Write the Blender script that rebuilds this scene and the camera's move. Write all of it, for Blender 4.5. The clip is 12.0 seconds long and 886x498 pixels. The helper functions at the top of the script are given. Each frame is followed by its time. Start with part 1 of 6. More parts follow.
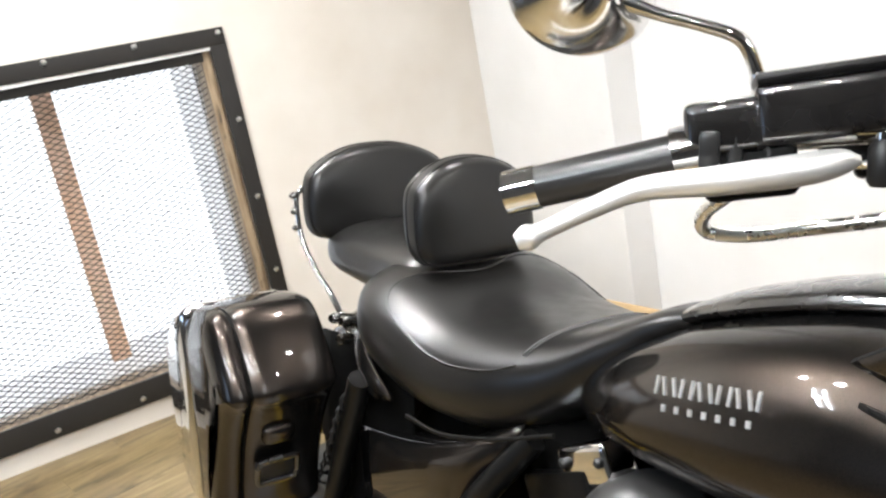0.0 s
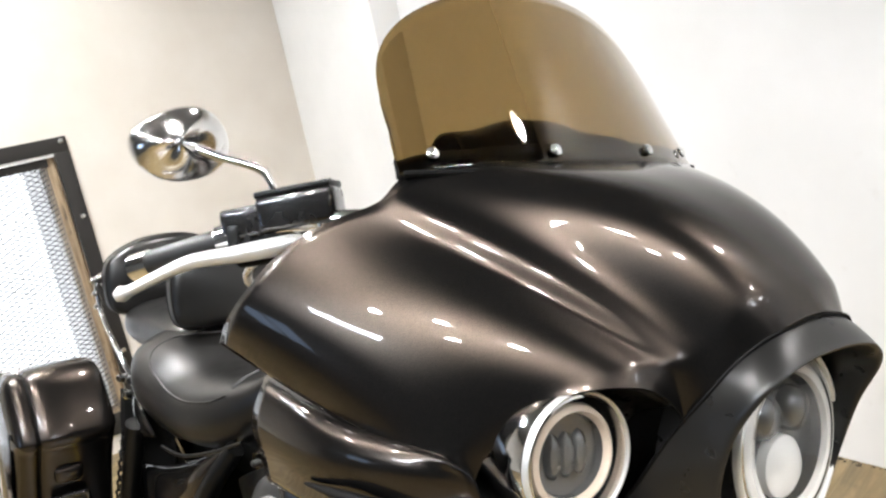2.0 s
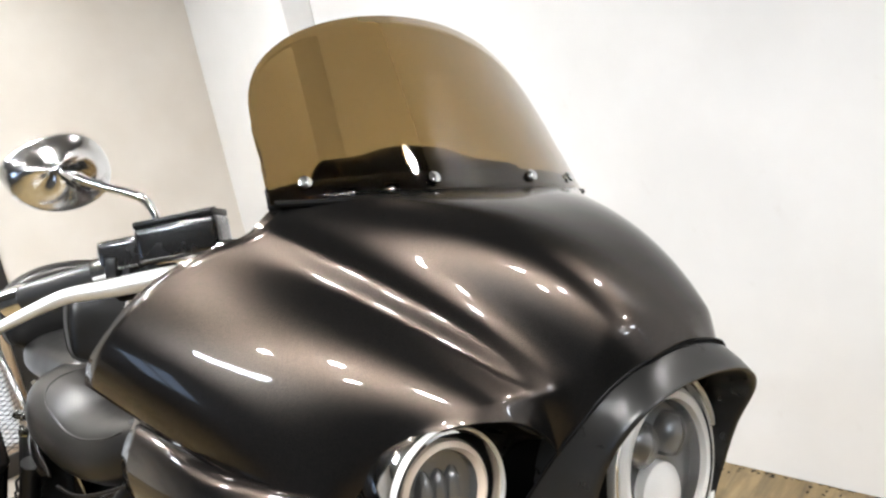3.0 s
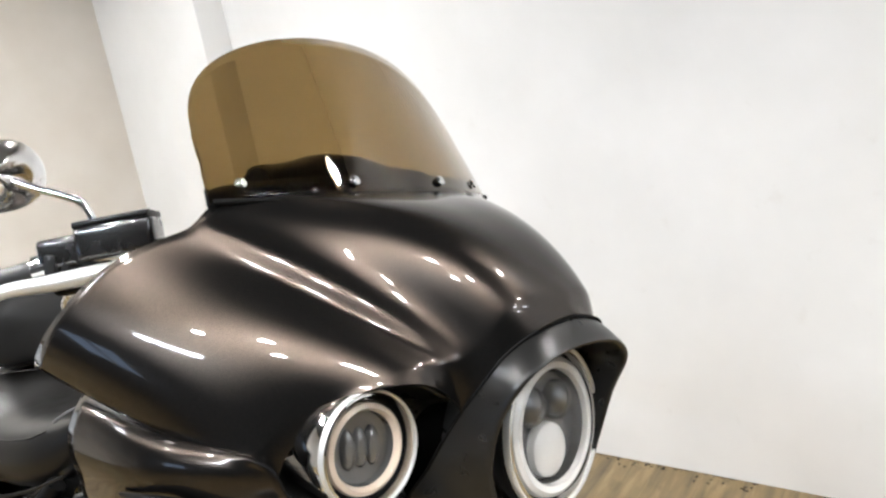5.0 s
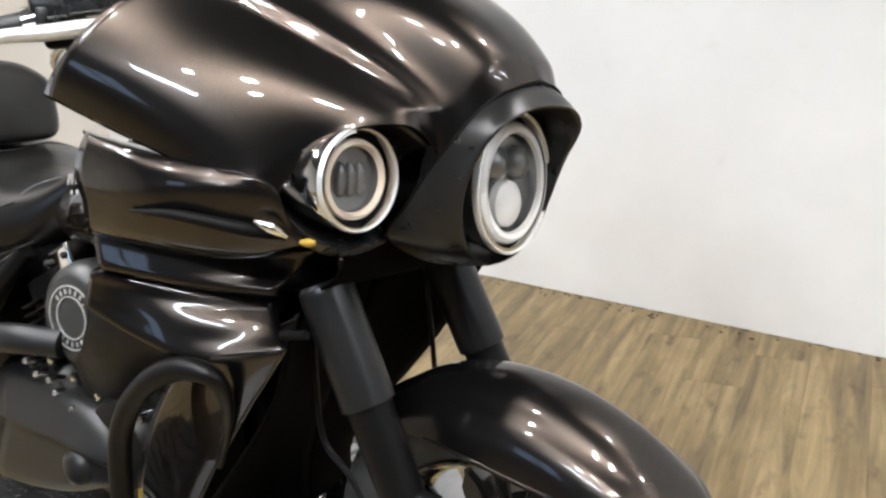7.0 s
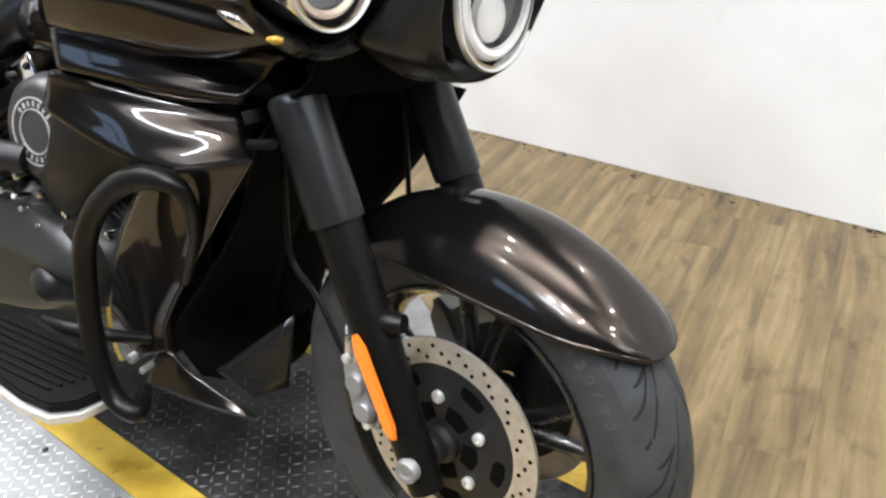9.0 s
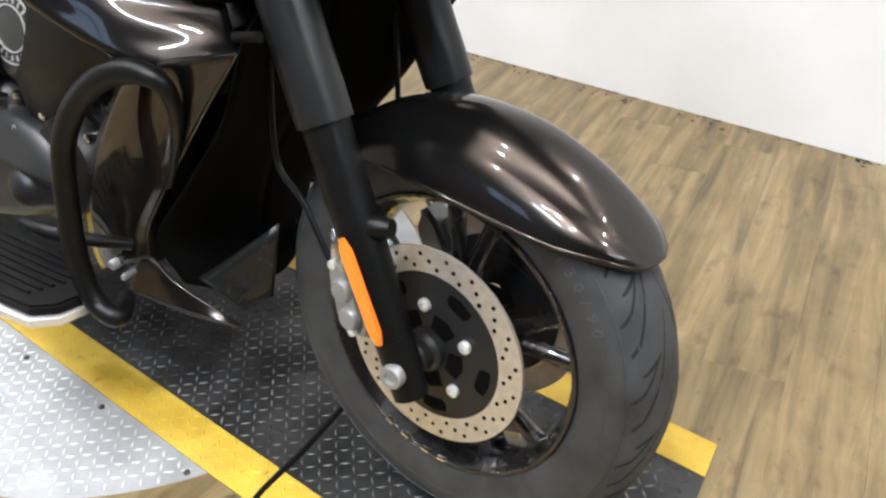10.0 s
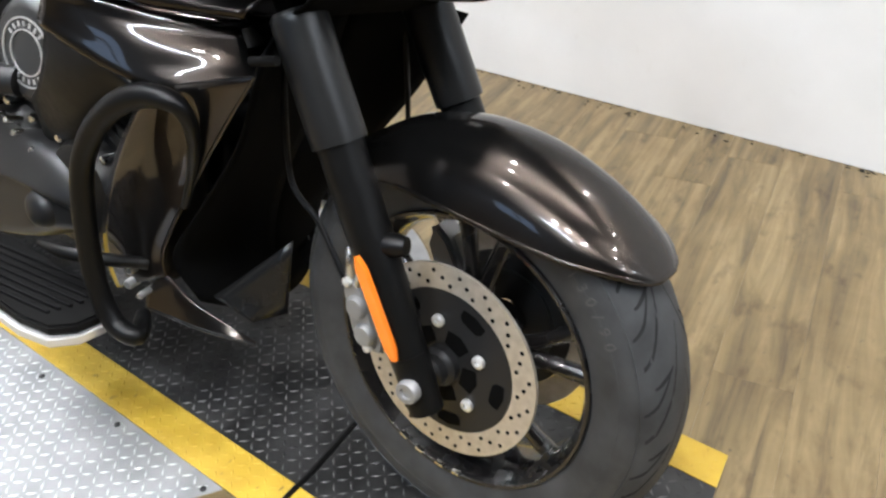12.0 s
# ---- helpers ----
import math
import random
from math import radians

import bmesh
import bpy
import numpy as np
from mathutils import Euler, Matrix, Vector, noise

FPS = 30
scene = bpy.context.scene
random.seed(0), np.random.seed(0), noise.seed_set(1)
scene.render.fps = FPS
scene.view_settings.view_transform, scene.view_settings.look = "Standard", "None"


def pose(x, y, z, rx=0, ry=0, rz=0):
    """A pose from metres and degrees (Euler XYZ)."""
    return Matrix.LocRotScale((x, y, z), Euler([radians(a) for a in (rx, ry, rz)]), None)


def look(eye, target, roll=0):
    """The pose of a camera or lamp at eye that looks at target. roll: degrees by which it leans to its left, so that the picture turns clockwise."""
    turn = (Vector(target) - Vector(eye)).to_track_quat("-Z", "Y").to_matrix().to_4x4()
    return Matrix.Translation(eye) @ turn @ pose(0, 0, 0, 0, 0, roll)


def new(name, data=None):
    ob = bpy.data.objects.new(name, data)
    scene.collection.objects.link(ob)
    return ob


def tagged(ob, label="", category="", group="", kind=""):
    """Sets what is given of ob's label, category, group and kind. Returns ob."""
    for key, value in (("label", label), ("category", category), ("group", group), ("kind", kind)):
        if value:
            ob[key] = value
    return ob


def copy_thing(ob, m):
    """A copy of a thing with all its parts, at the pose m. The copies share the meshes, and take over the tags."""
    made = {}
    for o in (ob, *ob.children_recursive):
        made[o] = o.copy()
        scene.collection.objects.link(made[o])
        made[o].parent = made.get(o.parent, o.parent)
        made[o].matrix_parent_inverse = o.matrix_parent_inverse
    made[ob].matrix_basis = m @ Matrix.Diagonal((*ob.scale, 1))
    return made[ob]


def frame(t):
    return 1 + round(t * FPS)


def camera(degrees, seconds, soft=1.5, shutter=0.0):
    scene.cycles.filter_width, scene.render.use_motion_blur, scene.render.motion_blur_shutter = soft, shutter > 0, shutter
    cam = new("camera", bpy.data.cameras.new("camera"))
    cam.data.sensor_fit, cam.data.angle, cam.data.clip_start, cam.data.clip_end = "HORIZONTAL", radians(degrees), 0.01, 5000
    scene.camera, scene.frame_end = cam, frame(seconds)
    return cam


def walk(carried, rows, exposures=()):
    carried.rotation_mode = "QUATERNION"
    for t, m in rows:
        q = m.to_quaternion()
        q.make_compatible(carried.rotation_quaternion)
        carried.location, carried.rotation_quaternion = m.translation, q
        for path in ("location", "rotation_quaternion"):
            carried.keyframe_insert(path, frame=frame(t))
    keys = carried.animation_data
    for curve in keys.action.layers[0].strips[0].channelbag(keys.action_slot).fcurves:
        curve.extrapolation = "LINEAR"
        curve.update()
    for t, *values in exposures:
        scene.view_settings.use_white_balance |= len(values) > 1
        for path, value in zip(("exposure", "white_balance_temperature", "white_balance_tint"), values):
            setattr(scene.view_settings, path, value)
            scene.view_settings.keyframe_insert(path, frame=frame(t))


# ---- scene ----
cam = camera(56.4, 12.0, soft=2.5)
PATH = [
    (0, (-0.172, -0.589, 1.286), (-1.875, 0.306, 0.738), -10.9),
    (0.5, (0.045, -0.645, 1.276), (-1.58, 0.416, 0.793), -12.0),
    (1, (0.239, -0.688, 1.303), (-1.362, 0.428, 0.864), -11.1),
    (1.5, (0.357, -0.584, 1.305), (-1.257, 0.519, 0.885), -11.3),
    (2, (0.409, -0.508, 1.295), (-1.198, 0.611, 0.889), -12.2),
    (2.5, (0.419, -0.472, 1.288), (-1.148, 0.697, 0.869), -12.7),
    (3, (0.43, -0.447, 1.29), (-1.084, 0.798, 0.894), -12.3),
    (3.5, (0.43, -0.427, 1.273), (-1.046, 0.871, 0.908), -12.6),
    (5.5, (0.547, -0.604, 1.291), (-0.759, 0.842, 0.842), -9.6),
    (6, (0.556, -0.664, 1.264), (-0.683, 0.809, 0.717), -8.3),
    (6.5, (0.556, -0.692, 1.231), (-0.66, 0.764, 0.598), -7.0),
    (7, (0.556, -0.701, 1.208), (-0.646, 0.726, 0.488), -6.1),
    (9, (0.561, -0.692, 1.136), (-0.546, 0.637, 0.131), -3.1),
    (9.5, (0.559, -0.696, 1.115), (-0.509, 0.606, 0.036), -2.0),
    (10, (0.556, -0.7, 1.097), (-0.469, 0.583, -0.045), -1.2),
    (10.5, (0.555, -0.705, 1.08), (-0.422, 0.565, -0.116), -0.8),
    (11, (0.554, -0.716, 1.069), (-0.395, 0.542, -0.162), -0.6),
    (11.5, (0.561, -0.731, 1.069), (-0.389, 0.533, -0.156), -1.1),
    (12, (0.553, -0.717, 1.112), (-0.488, 0.575, -0.005), -2.0),
]
walk(cam, [(t, look(eye, target, roll)) for t, eye, target, roll in PATH], exposures=((0.0, 0.05, 6150, 10), (3.5, -0.06, 6150, 10), (5.5, -0.12, 6100, 10), (7.0, -0.13, 6050, 10), (9.0, 0.02, 5950, 10), (10.5, 0.08, 5950, 10), (11.5, 0.04, 5900, 10), (12.0, -0.08, 5900, 10)))

# ---- world and lamps ----
LEAN = 8.0            # the machine leans on its stand
WALL_Y, WALL_X, CEIL = 1.545, -3.31, 3.0

world = bpy.data.worlds.new("world")
scene.world = world
world.use_nodes = True
sky = world.node_tree.nodes.new("ShaderNodeTexSky")
sky.sky_type, sky.sun_disc = "NISHITA", False
sky.sun_elevation, sky.sun_rotation = radians(40), radians(200)
bg = world.node_tree.nodes["Background"]
world.node_tree.links.new(sky.outputs["Color"], bg.inputs["Color"])
bg.inputs["Strength"].default_value = 0.12

# ---- materials ----


def material(name, color, rough=0.5, metal=0.0, **more):
    m = bpy.data.materials.new(name)
    m.use_nodes = True
    b = m.node_tree.nodes["Principled BSDF"]
    b.inputs["Base Color"].default_value = (*color, 1)
    b.inputs["Roughness"].default_value = rough
    b.inputs["Metallic"].default_value = metal
    for k, v in more.items():
        b.inputs[k.replace("_", " ")].default_value = v
    return m


def noise_node(m, scale, detail=4.0, stretch=(1, 1, 1), rough=0.55):
    nt = m.node_tree
    tc = nt.nodes.new("ShaderNodeTexCoord")
    mp = nt.nodes.new("ShaderNodeMapping")
    mp.inputs["Scale"].default_value = stretch
    n = nt.nodes.new("ShaderNodeTexNoise")
    n.inputs["Scale"].default_value, n.inputs["Detail"].default_value = scale, detail
    n.inputs["Roughness"].default_value = rough
    nt.links.new(tc.outputs["Object"], mp.inputs["Vector"])
    nt.links.new(mp.outputs["Vector"], n.inputs["Vector"])
    return n


def vary_color(m, scale, c1, c2, lo=0.35, hi=0.65, stretch=(1, 1, 1), detail=4.0):
    nt = m.node_tree
    n = noise_node(m, scale, detail, stretch)
    r = nt.nodes.new("ShaderNodeValToRGB")
    r.color_ramp.elements[0].position, r.color_ramp.elements[1].position = lo, hi
    r.color_ramp.elements[0].color, r.color_ramp.elements[1].color = (*c1, 1), (*c2, 1)
    nt.links.new(n.outputs["Fac"], r.inputs["Fac"])
    nt.links.new(r.outputs["Color"], nt.nodes["Principled BSDF"].inputs["Base Color"])
    return r


def vary_rough(m, scale, a, b, stretch=(1, 1, 1)):
    nt = m.node_tree
    n = noise_node(m, scale, 3.0, stretch)
    r = nt.nodes.new("ShaderNodeMapRange")
    r.inputs["From Min"].default_value, r.inputs["From Max"].default_value = 0.3, 0.7
    r.inputs["To Min"].default_value, r.inputs["To Max"].default_value = a, b
    nt.links.new(n.outputs["Fac"], r.inputs["Value"])
    nt.links.new(r.outputs["Result"], nt.nodes["Principled BSDF"].inputs["Roughness"])


def bump(m, scale, strength, dist=0.002, stretch=(1, 1, 1), detail=4.0):
    nt = m.node_tree
    n = noise_node(m, scale, detail, stretch)
    b = nt.nodes.new("ShaderNodeBump")
    b.inputs["Strength"].default_value, b.inputs["Distance"].default_value = strength, dist
    nt.links.new(n.outputs["Fac"], b.inputs["Height"])
    nt.links.new(b.outputs["Normal"], nt.nodes["Principled BSDF"].inputs["Normal"])


PAINT = material("brown_metallic_paint", (0.034, 0.0250, 0.0203), 0.27, 0.95, Coat_Weight=1.0, Coat_Roughness=0.03, Coat_IOR=1.36)
vary_color(PAINT, 1900, (0.010, 0.0080, 0.0066), (0.047, 0.0368, 0.0300), 0.3, 0.7, detail=2.0)
# metal flake layer under the clear coat
_nt = PAINT.node_tree
_p, _fl, _add = _nt.nodes["Principled BSDF"], _nt.nodes.new("ShaderNodeBsdfGlossy"), _nt.nodes.new("ShaderNodeAddShader")
_fl.distribution = "BECKMANN"
_fl.inputs["Roughness"].default_value = 0.33
_nt.links.new(_p.inputs["Base Color"].links[0].from_socket, _fl.inputs["Color"])
_nt.links.remove(_p.inputs["Base Color"].links[0])
_p.inputs["Base Color"].default_value = (0.003, 0.003, 0.003, 1)
_p.inputs["Metallic"].default_value, _p.inputs["Specular IOR Level"].default_value = 0.0, 0.0
_nt.links.new(_p.outputs[0], _add.inputs[0])
_nt.links.new(_fl.outputs[0], _add.inputs[1])
_wide, _add2 = _nt.nodes.new("ShaderNodeBsdfGlossy"), _nt.nodes.new("ShaderNodeAddShader")
_wide.inputs["Color"].default_value, _wide.inputs["Roughness"].default_value = (0.0040, 0.0039, 0.0038, 1), 0.40
_nt.links.new(_add.outputs[0], _add2.inputs[0])
_nt.links.new(_wide.outputs[0], _add2.inputs[1])
_nt.links.new(_add2.outputs[0], _nt.nodes["Material Output"].inputs["Surface"])
PAINT_BLACK = material("gloss_black_paint", (0.006, 0.0055, 0.0055), 0.25, 0.0, Coat_Weight=1.0, Coat_Roughness=0.03)
vary_rough(PAINT_BLACK, 30, 0.2, 0.32)
COVER = material("grey_black_satin", (0.010, 0.010, 0.010), 0.34, 0.0, Specular_IOR_Level=0.36)
bump(COVER, 700, 0.06, 0.0005)
NACELLE = material("dark_satin_shield", (0.009, 0.0088, 0.0085), 0.26, 0.0, Specular_IOR_Level=0.45)
vary_rough(NACELLE, 40, 0.26, 0.34)
PAN = material("smooth_black_panel", (0.010, 0.010, 0.010), 0.22, 0.0, Specular_IOR_Level=0.35)
vary_rough(PAN, 30, 0.18, 0.3)
SATIN = material("satin_black_metal", (0.003, 0.003, 0.003), 0.33, 0.0, Specular_IOR_Level=0.22)
vary_rough(SATIN, 60, 0.32, 0.44)
bump(SATIN, 700, 0.06, 0.0005)
PLASTIC = material("dull_black_plastic", (0.003, 0.003, 0.003), 0.6, Specular_IOR_Level=0.12)
bump(PLASTIC, 900, 0.12, 0.0005)
RUBBER = material("tyre_rubber", (0.02, 0.02, 0.02), 0.6)
vary_color(RUBBER, 18, (0.016, 0.0168, 0.0178), (0.043, 0.0445, 0.0465), 0.3, 0.75)
bump(RUBBER, 300, 0.15, 0.0006)
RUBBER_LIGHT = material("raised_rubber", (0.055, 0.053, 0.05), 0.6)
GRIP = material("smooth_grip_rubber", (0.018, 0.018, 0.018), 0.3)
bump(GRIP, 500, 0.1, 0.0005)
AMBER = material("dull_amber_lens", (0.30, 0.19, 0.02), 0.35)
# near-black for the painted shade of tyre grooves, and for the floor dirt
GROOVE = material("groove_shade_and_dirt", (0.006, 0.006, 0.006), 0.9)
LEATHER = material("black_vinyl", (0.006, 0.0056, 0.0052), 0.33, Specular_IOR_Level=0.5, Coat_Weight=0.10, Coat_Roughness=0.2)
vary_rough(LEATHER, 25, 0.28, 0.38)
bump(LEATHER, 420, 0.10, 0.0006)
# near-black for holes, hollows and undersides: their shade is put into the colour
VOID = material("hollow_shade_black", (0.002, 0.002, 0.002), 0.8, Specular_IOR_Level=0.05)
LEVER = material("bead_blasted_aluminium", (0.80, 0.80, 0.79), 0.42, 0.75)
vary_rough(LEVER, 80, 0.36, 0.5)
CAST_GREY = material("grey_cast_alloy", (0.30, 0.30, 0.30), 0.42, 0.6)
bump(CAST_GREY, 250, 0.15, 0.0008)
STITCH = material("grey_thread", (0.10, 0.10, 0.10), 0.8)
CHROME = material("chrome", (0.86, 0.86, 0.85), 0.07, 1.0)
vary_rough(CHROME, 40, 0.04, 0.12)
SHELL = material("soft_chrome", (0.86, 0.86, 0.86), 0.16, 1.0)
vary_rough(SHELL, 30, 0.13, 0.2)
ALU = material("polished_aluminium", (0.78, 0.77, 0.74), 0.28, 1.0)
vary_rough(ALU, 90, 0.22, 0.36)
STEEL = material("brushed_disc_steel", (0.62, 0.57, 0.49), 0.38, 0.75)
vary_color(STEEL, 60, (0.56, 0.51, 0.43), (0.68, 0.63, 0.55), stretch=(1, 6, 1))
DARKSTEEL = material("dark_cast_metal", (0.022, 0.022, 0.0225), 0.40, 0.5)
bump(DARKSTEEL, 250, 0.12, 0.0008)
AIR_COVER = material("satin_grey_cover", (0.06, 0.06, 0.06), 0.36, 0.6)
vary_rough(AIR_COVER, 60, 0.32, 0.42)
REFLECTOR = material("amber_reflector", (0.80, 0.20, 0.014), 0.25, Coat_Weight=1.0, Coat_Roughness=0.05)
RED = material("red_lens", (0.55, 0.02, 0.02), 0.2, Coat_Weight=1.0)
WHITE_LENS = material("white_lamp_lens", (0.85, 0.83, 0.8), 0.3, Coat_Weight=1.0)
GREY_LENS = material("smoked_lamp_inner", (0.20, 0.20, 0.20), 0.22, 0.7)
TINT = material("smoked_amber_screen", (0.255, 0.170, 0.066), 0.02, 0.0, Transmission_Weight=1.0, IOR=1.20, Coat_Weight=1.0, Coat_Roughness=0.02)
GLASS = material("clear_glass", (1, 1, 1), 0.02, 0.0, Transmission_Weight=1.0, IOR=1.45)
LENS_GLASS = material("thin_lens", (1, 1, 1), 0.02, 0.0, Transmission_Weight=1.0, IOR=1.12)
TAN_LENS = material("tan_lens", (0.62, 0.52, 0.42), 0.3, Coat_Weight=1.0)
MIRROR = material("mirror_glass", (0.9, 0.9, 0.9), 0.01, 1.0)
LETTER = material("silver_lettering", (0.8, 0.8, 0.8), 0.3, 0.8)
WALL = material("white_painted_wall", (0.79, 0.785, 0.775), 0.75)
vary_color(WALL, 2.2, (0.75, 0.745, 0.735), (0.83, 0.825, 0.82), 0.3, 0.7)
bump(WALL, 90, 0.05, 0.002)
CREAM = material("cream_painted_wall", (0.64, 0.595, 0.535), 0.75)
vary_color(CREAM, 2.2, (0.60, 0.55, 0.485), (0.68, 0.64, 0.585), 0.3, 0.7)
bump(CREAM, 90, 0.05, 0.002)
CEILING = material("grey_ceiling", (0.10, 0.10, 0.10), 0.85)
FIXTURE = material("white_enamel", (0.75, 0.75, 0.73), 0.4)
GREYWALL = material("grey_painted_wall", (0.05, 0.048, 0.046), 0.8)
vary_color(GREYWALL, 1.5, (0.035, 0.034, 0.033), (0.065, 0.062, 0.06))
bump(CEILING, 60, 0.1, 0.002)
YELLOW = material("yellow_floor_paint", (0.80, 0.56, 0.06), 0.5)
vary_color(YELLOW, 9, (0.41, 0.262, 0.019), (0.59, 0.405, 0.044), 0.3, 0.7, detail=6.0)


def scuff(m, scale, color, lo, hi, stretch=(1, 1, 1), strength=0.9):
    """Small dark marks over the base colour."""
    nt = m.node_tree
    b = nt.nodes["Principled BSDF"]
    n = noise_node(m, scale, 3.0, stretch, 0.6)
    r = nt.nodes.new("ShaderNodeMapRange")
    r.inputs["From Min"].default_value, r.inputs["From Max"].default_value = lo, hi
    r.inputs["To Max"].default_value = strength
    nt.links.new(n.outputs["Fac"], r.inputs["Value"])
    mx = nt.nodes.new("ShaderNodeMixRGB")
    mx.inputs["Color2"].default_value = (*color, 1)
    nt.links.new(r.outputs["Result"], mx.inputs["Fac"])
    nt.links.new(b.inputs["Base Color"].links[0].from_socket, mx.inputs["Color1"])
    nt.links.new(mx.outputs["Color"], b.inputs["Base Color"])


scuff(YELLOW, 55, (0.16, 0.11, 0.03), 0.66, 0.74, (1, 0.6, 1))
scuff(WALL, 14, (0.62, 0.59, 0.55), 0.66, 0.82, (1, 1, 1), 0.25)
PLATE = material("black_tread_plate", (0.030, 0.030, 0.031), 0.42, 0.2)
vary_color(PLATE, 7, (0.008, 0.0079, 0.0077), (0.042, 0.0415, 0.041), 0.38, 0.66, detail=6.0)
vary_rough(PLATE, 20, 0.32, 0.55)
scuff(PLATE, 5.5, (0.004, 0.004, 0.004), 0.56, 0.62, (1, 1, 1), 0.92)
TREAD = material("worn_black_tread", (0.12, 0.12, 0.12), 0.50, 0.45)
vary_color(TREAD, 9, (0.022, 0.022, 0.022), (0.30, 0.297, 0.293), 0.42, 0.70)
SILVER = material("silver_tread_plate", (0.40, 0.405, 0.41), 0.68, 0.15)
vary_color(SILVER, 12, (0.21, 0.213, 0.217), (0.31, 0.31, 0.314), 0.3, 0.7)
scuff(SILVER, 40, (0.10, 0.10, 0.10), 0.70, 0.78)
SILVER_TREAD = material("worn_silver_tread", (0.66, 0.67, 0.68), 0.34, 0.8)
FRAME_BLACK = material("black_steel_frame", (0.022, 0.020, 0.018), 0.5, 0.3)
bump(FRAME_BLACK, 40, 0.2, 0.002)
WOODTRIM = material("stained_wood", (0.16, 0.10, 0.055), 0.6)
vary_color(WOODTRIM, 6, (0.13, 0.085, 0.045), (0.36, 0.27, 0.17), stretch=(8, 8, 0.7), detail=6.0)
scuff(WOODTRIM, 16, (0.04, 0.03, 0.02), 0.60, 0.72, (2, 2, 0.6), 0.8)
RUSTY = material("red_brown_post", (0.80, 0.54, 0.38), 0.7)
vary_color(RUSTY, 10, (0.74, 0.47, 0.31), (0.84, 0.60, 0.45))
BRIGHT = bpy.data.materials.new("bright_daylight")
BRIGHT.use_nodes = True
_e = BRIGHT.node_tree.nodes.new("ShaderNodeEmission")
_e.inputs["Strength"].default_value = 2.1
_e.inputs["Color"].default_value = (0.98, 0.99, 1.0, 1)
BRIGHT.node_tree.links.new(_e.outputs[0], BRIGHT.node_tree.nodes["Material Output"].inputs["Surface"])


def emitter(name, color, strength):
    m = bpy.data.materials.new(name)
    m.use_nodes = True
    e = m.node_tree.nodes.new("ShaderNodeEmission")
    e.inputs["Strength"].default_value, e.inputs["Color"].default_value = strength, (*color, 1)
    m.node_tree.links.new(e.outputs[0], m.node_tree.nodes["Material Output"].inputs["Surface"])
    return m


LAMP_WARM = emitter("warm_lamp", (1.0, 0.88, 0.72), 30.0)
LAMP_TUBE = emitter("tube_lamp", (1.0, 0.98, 0.95), 30.0)


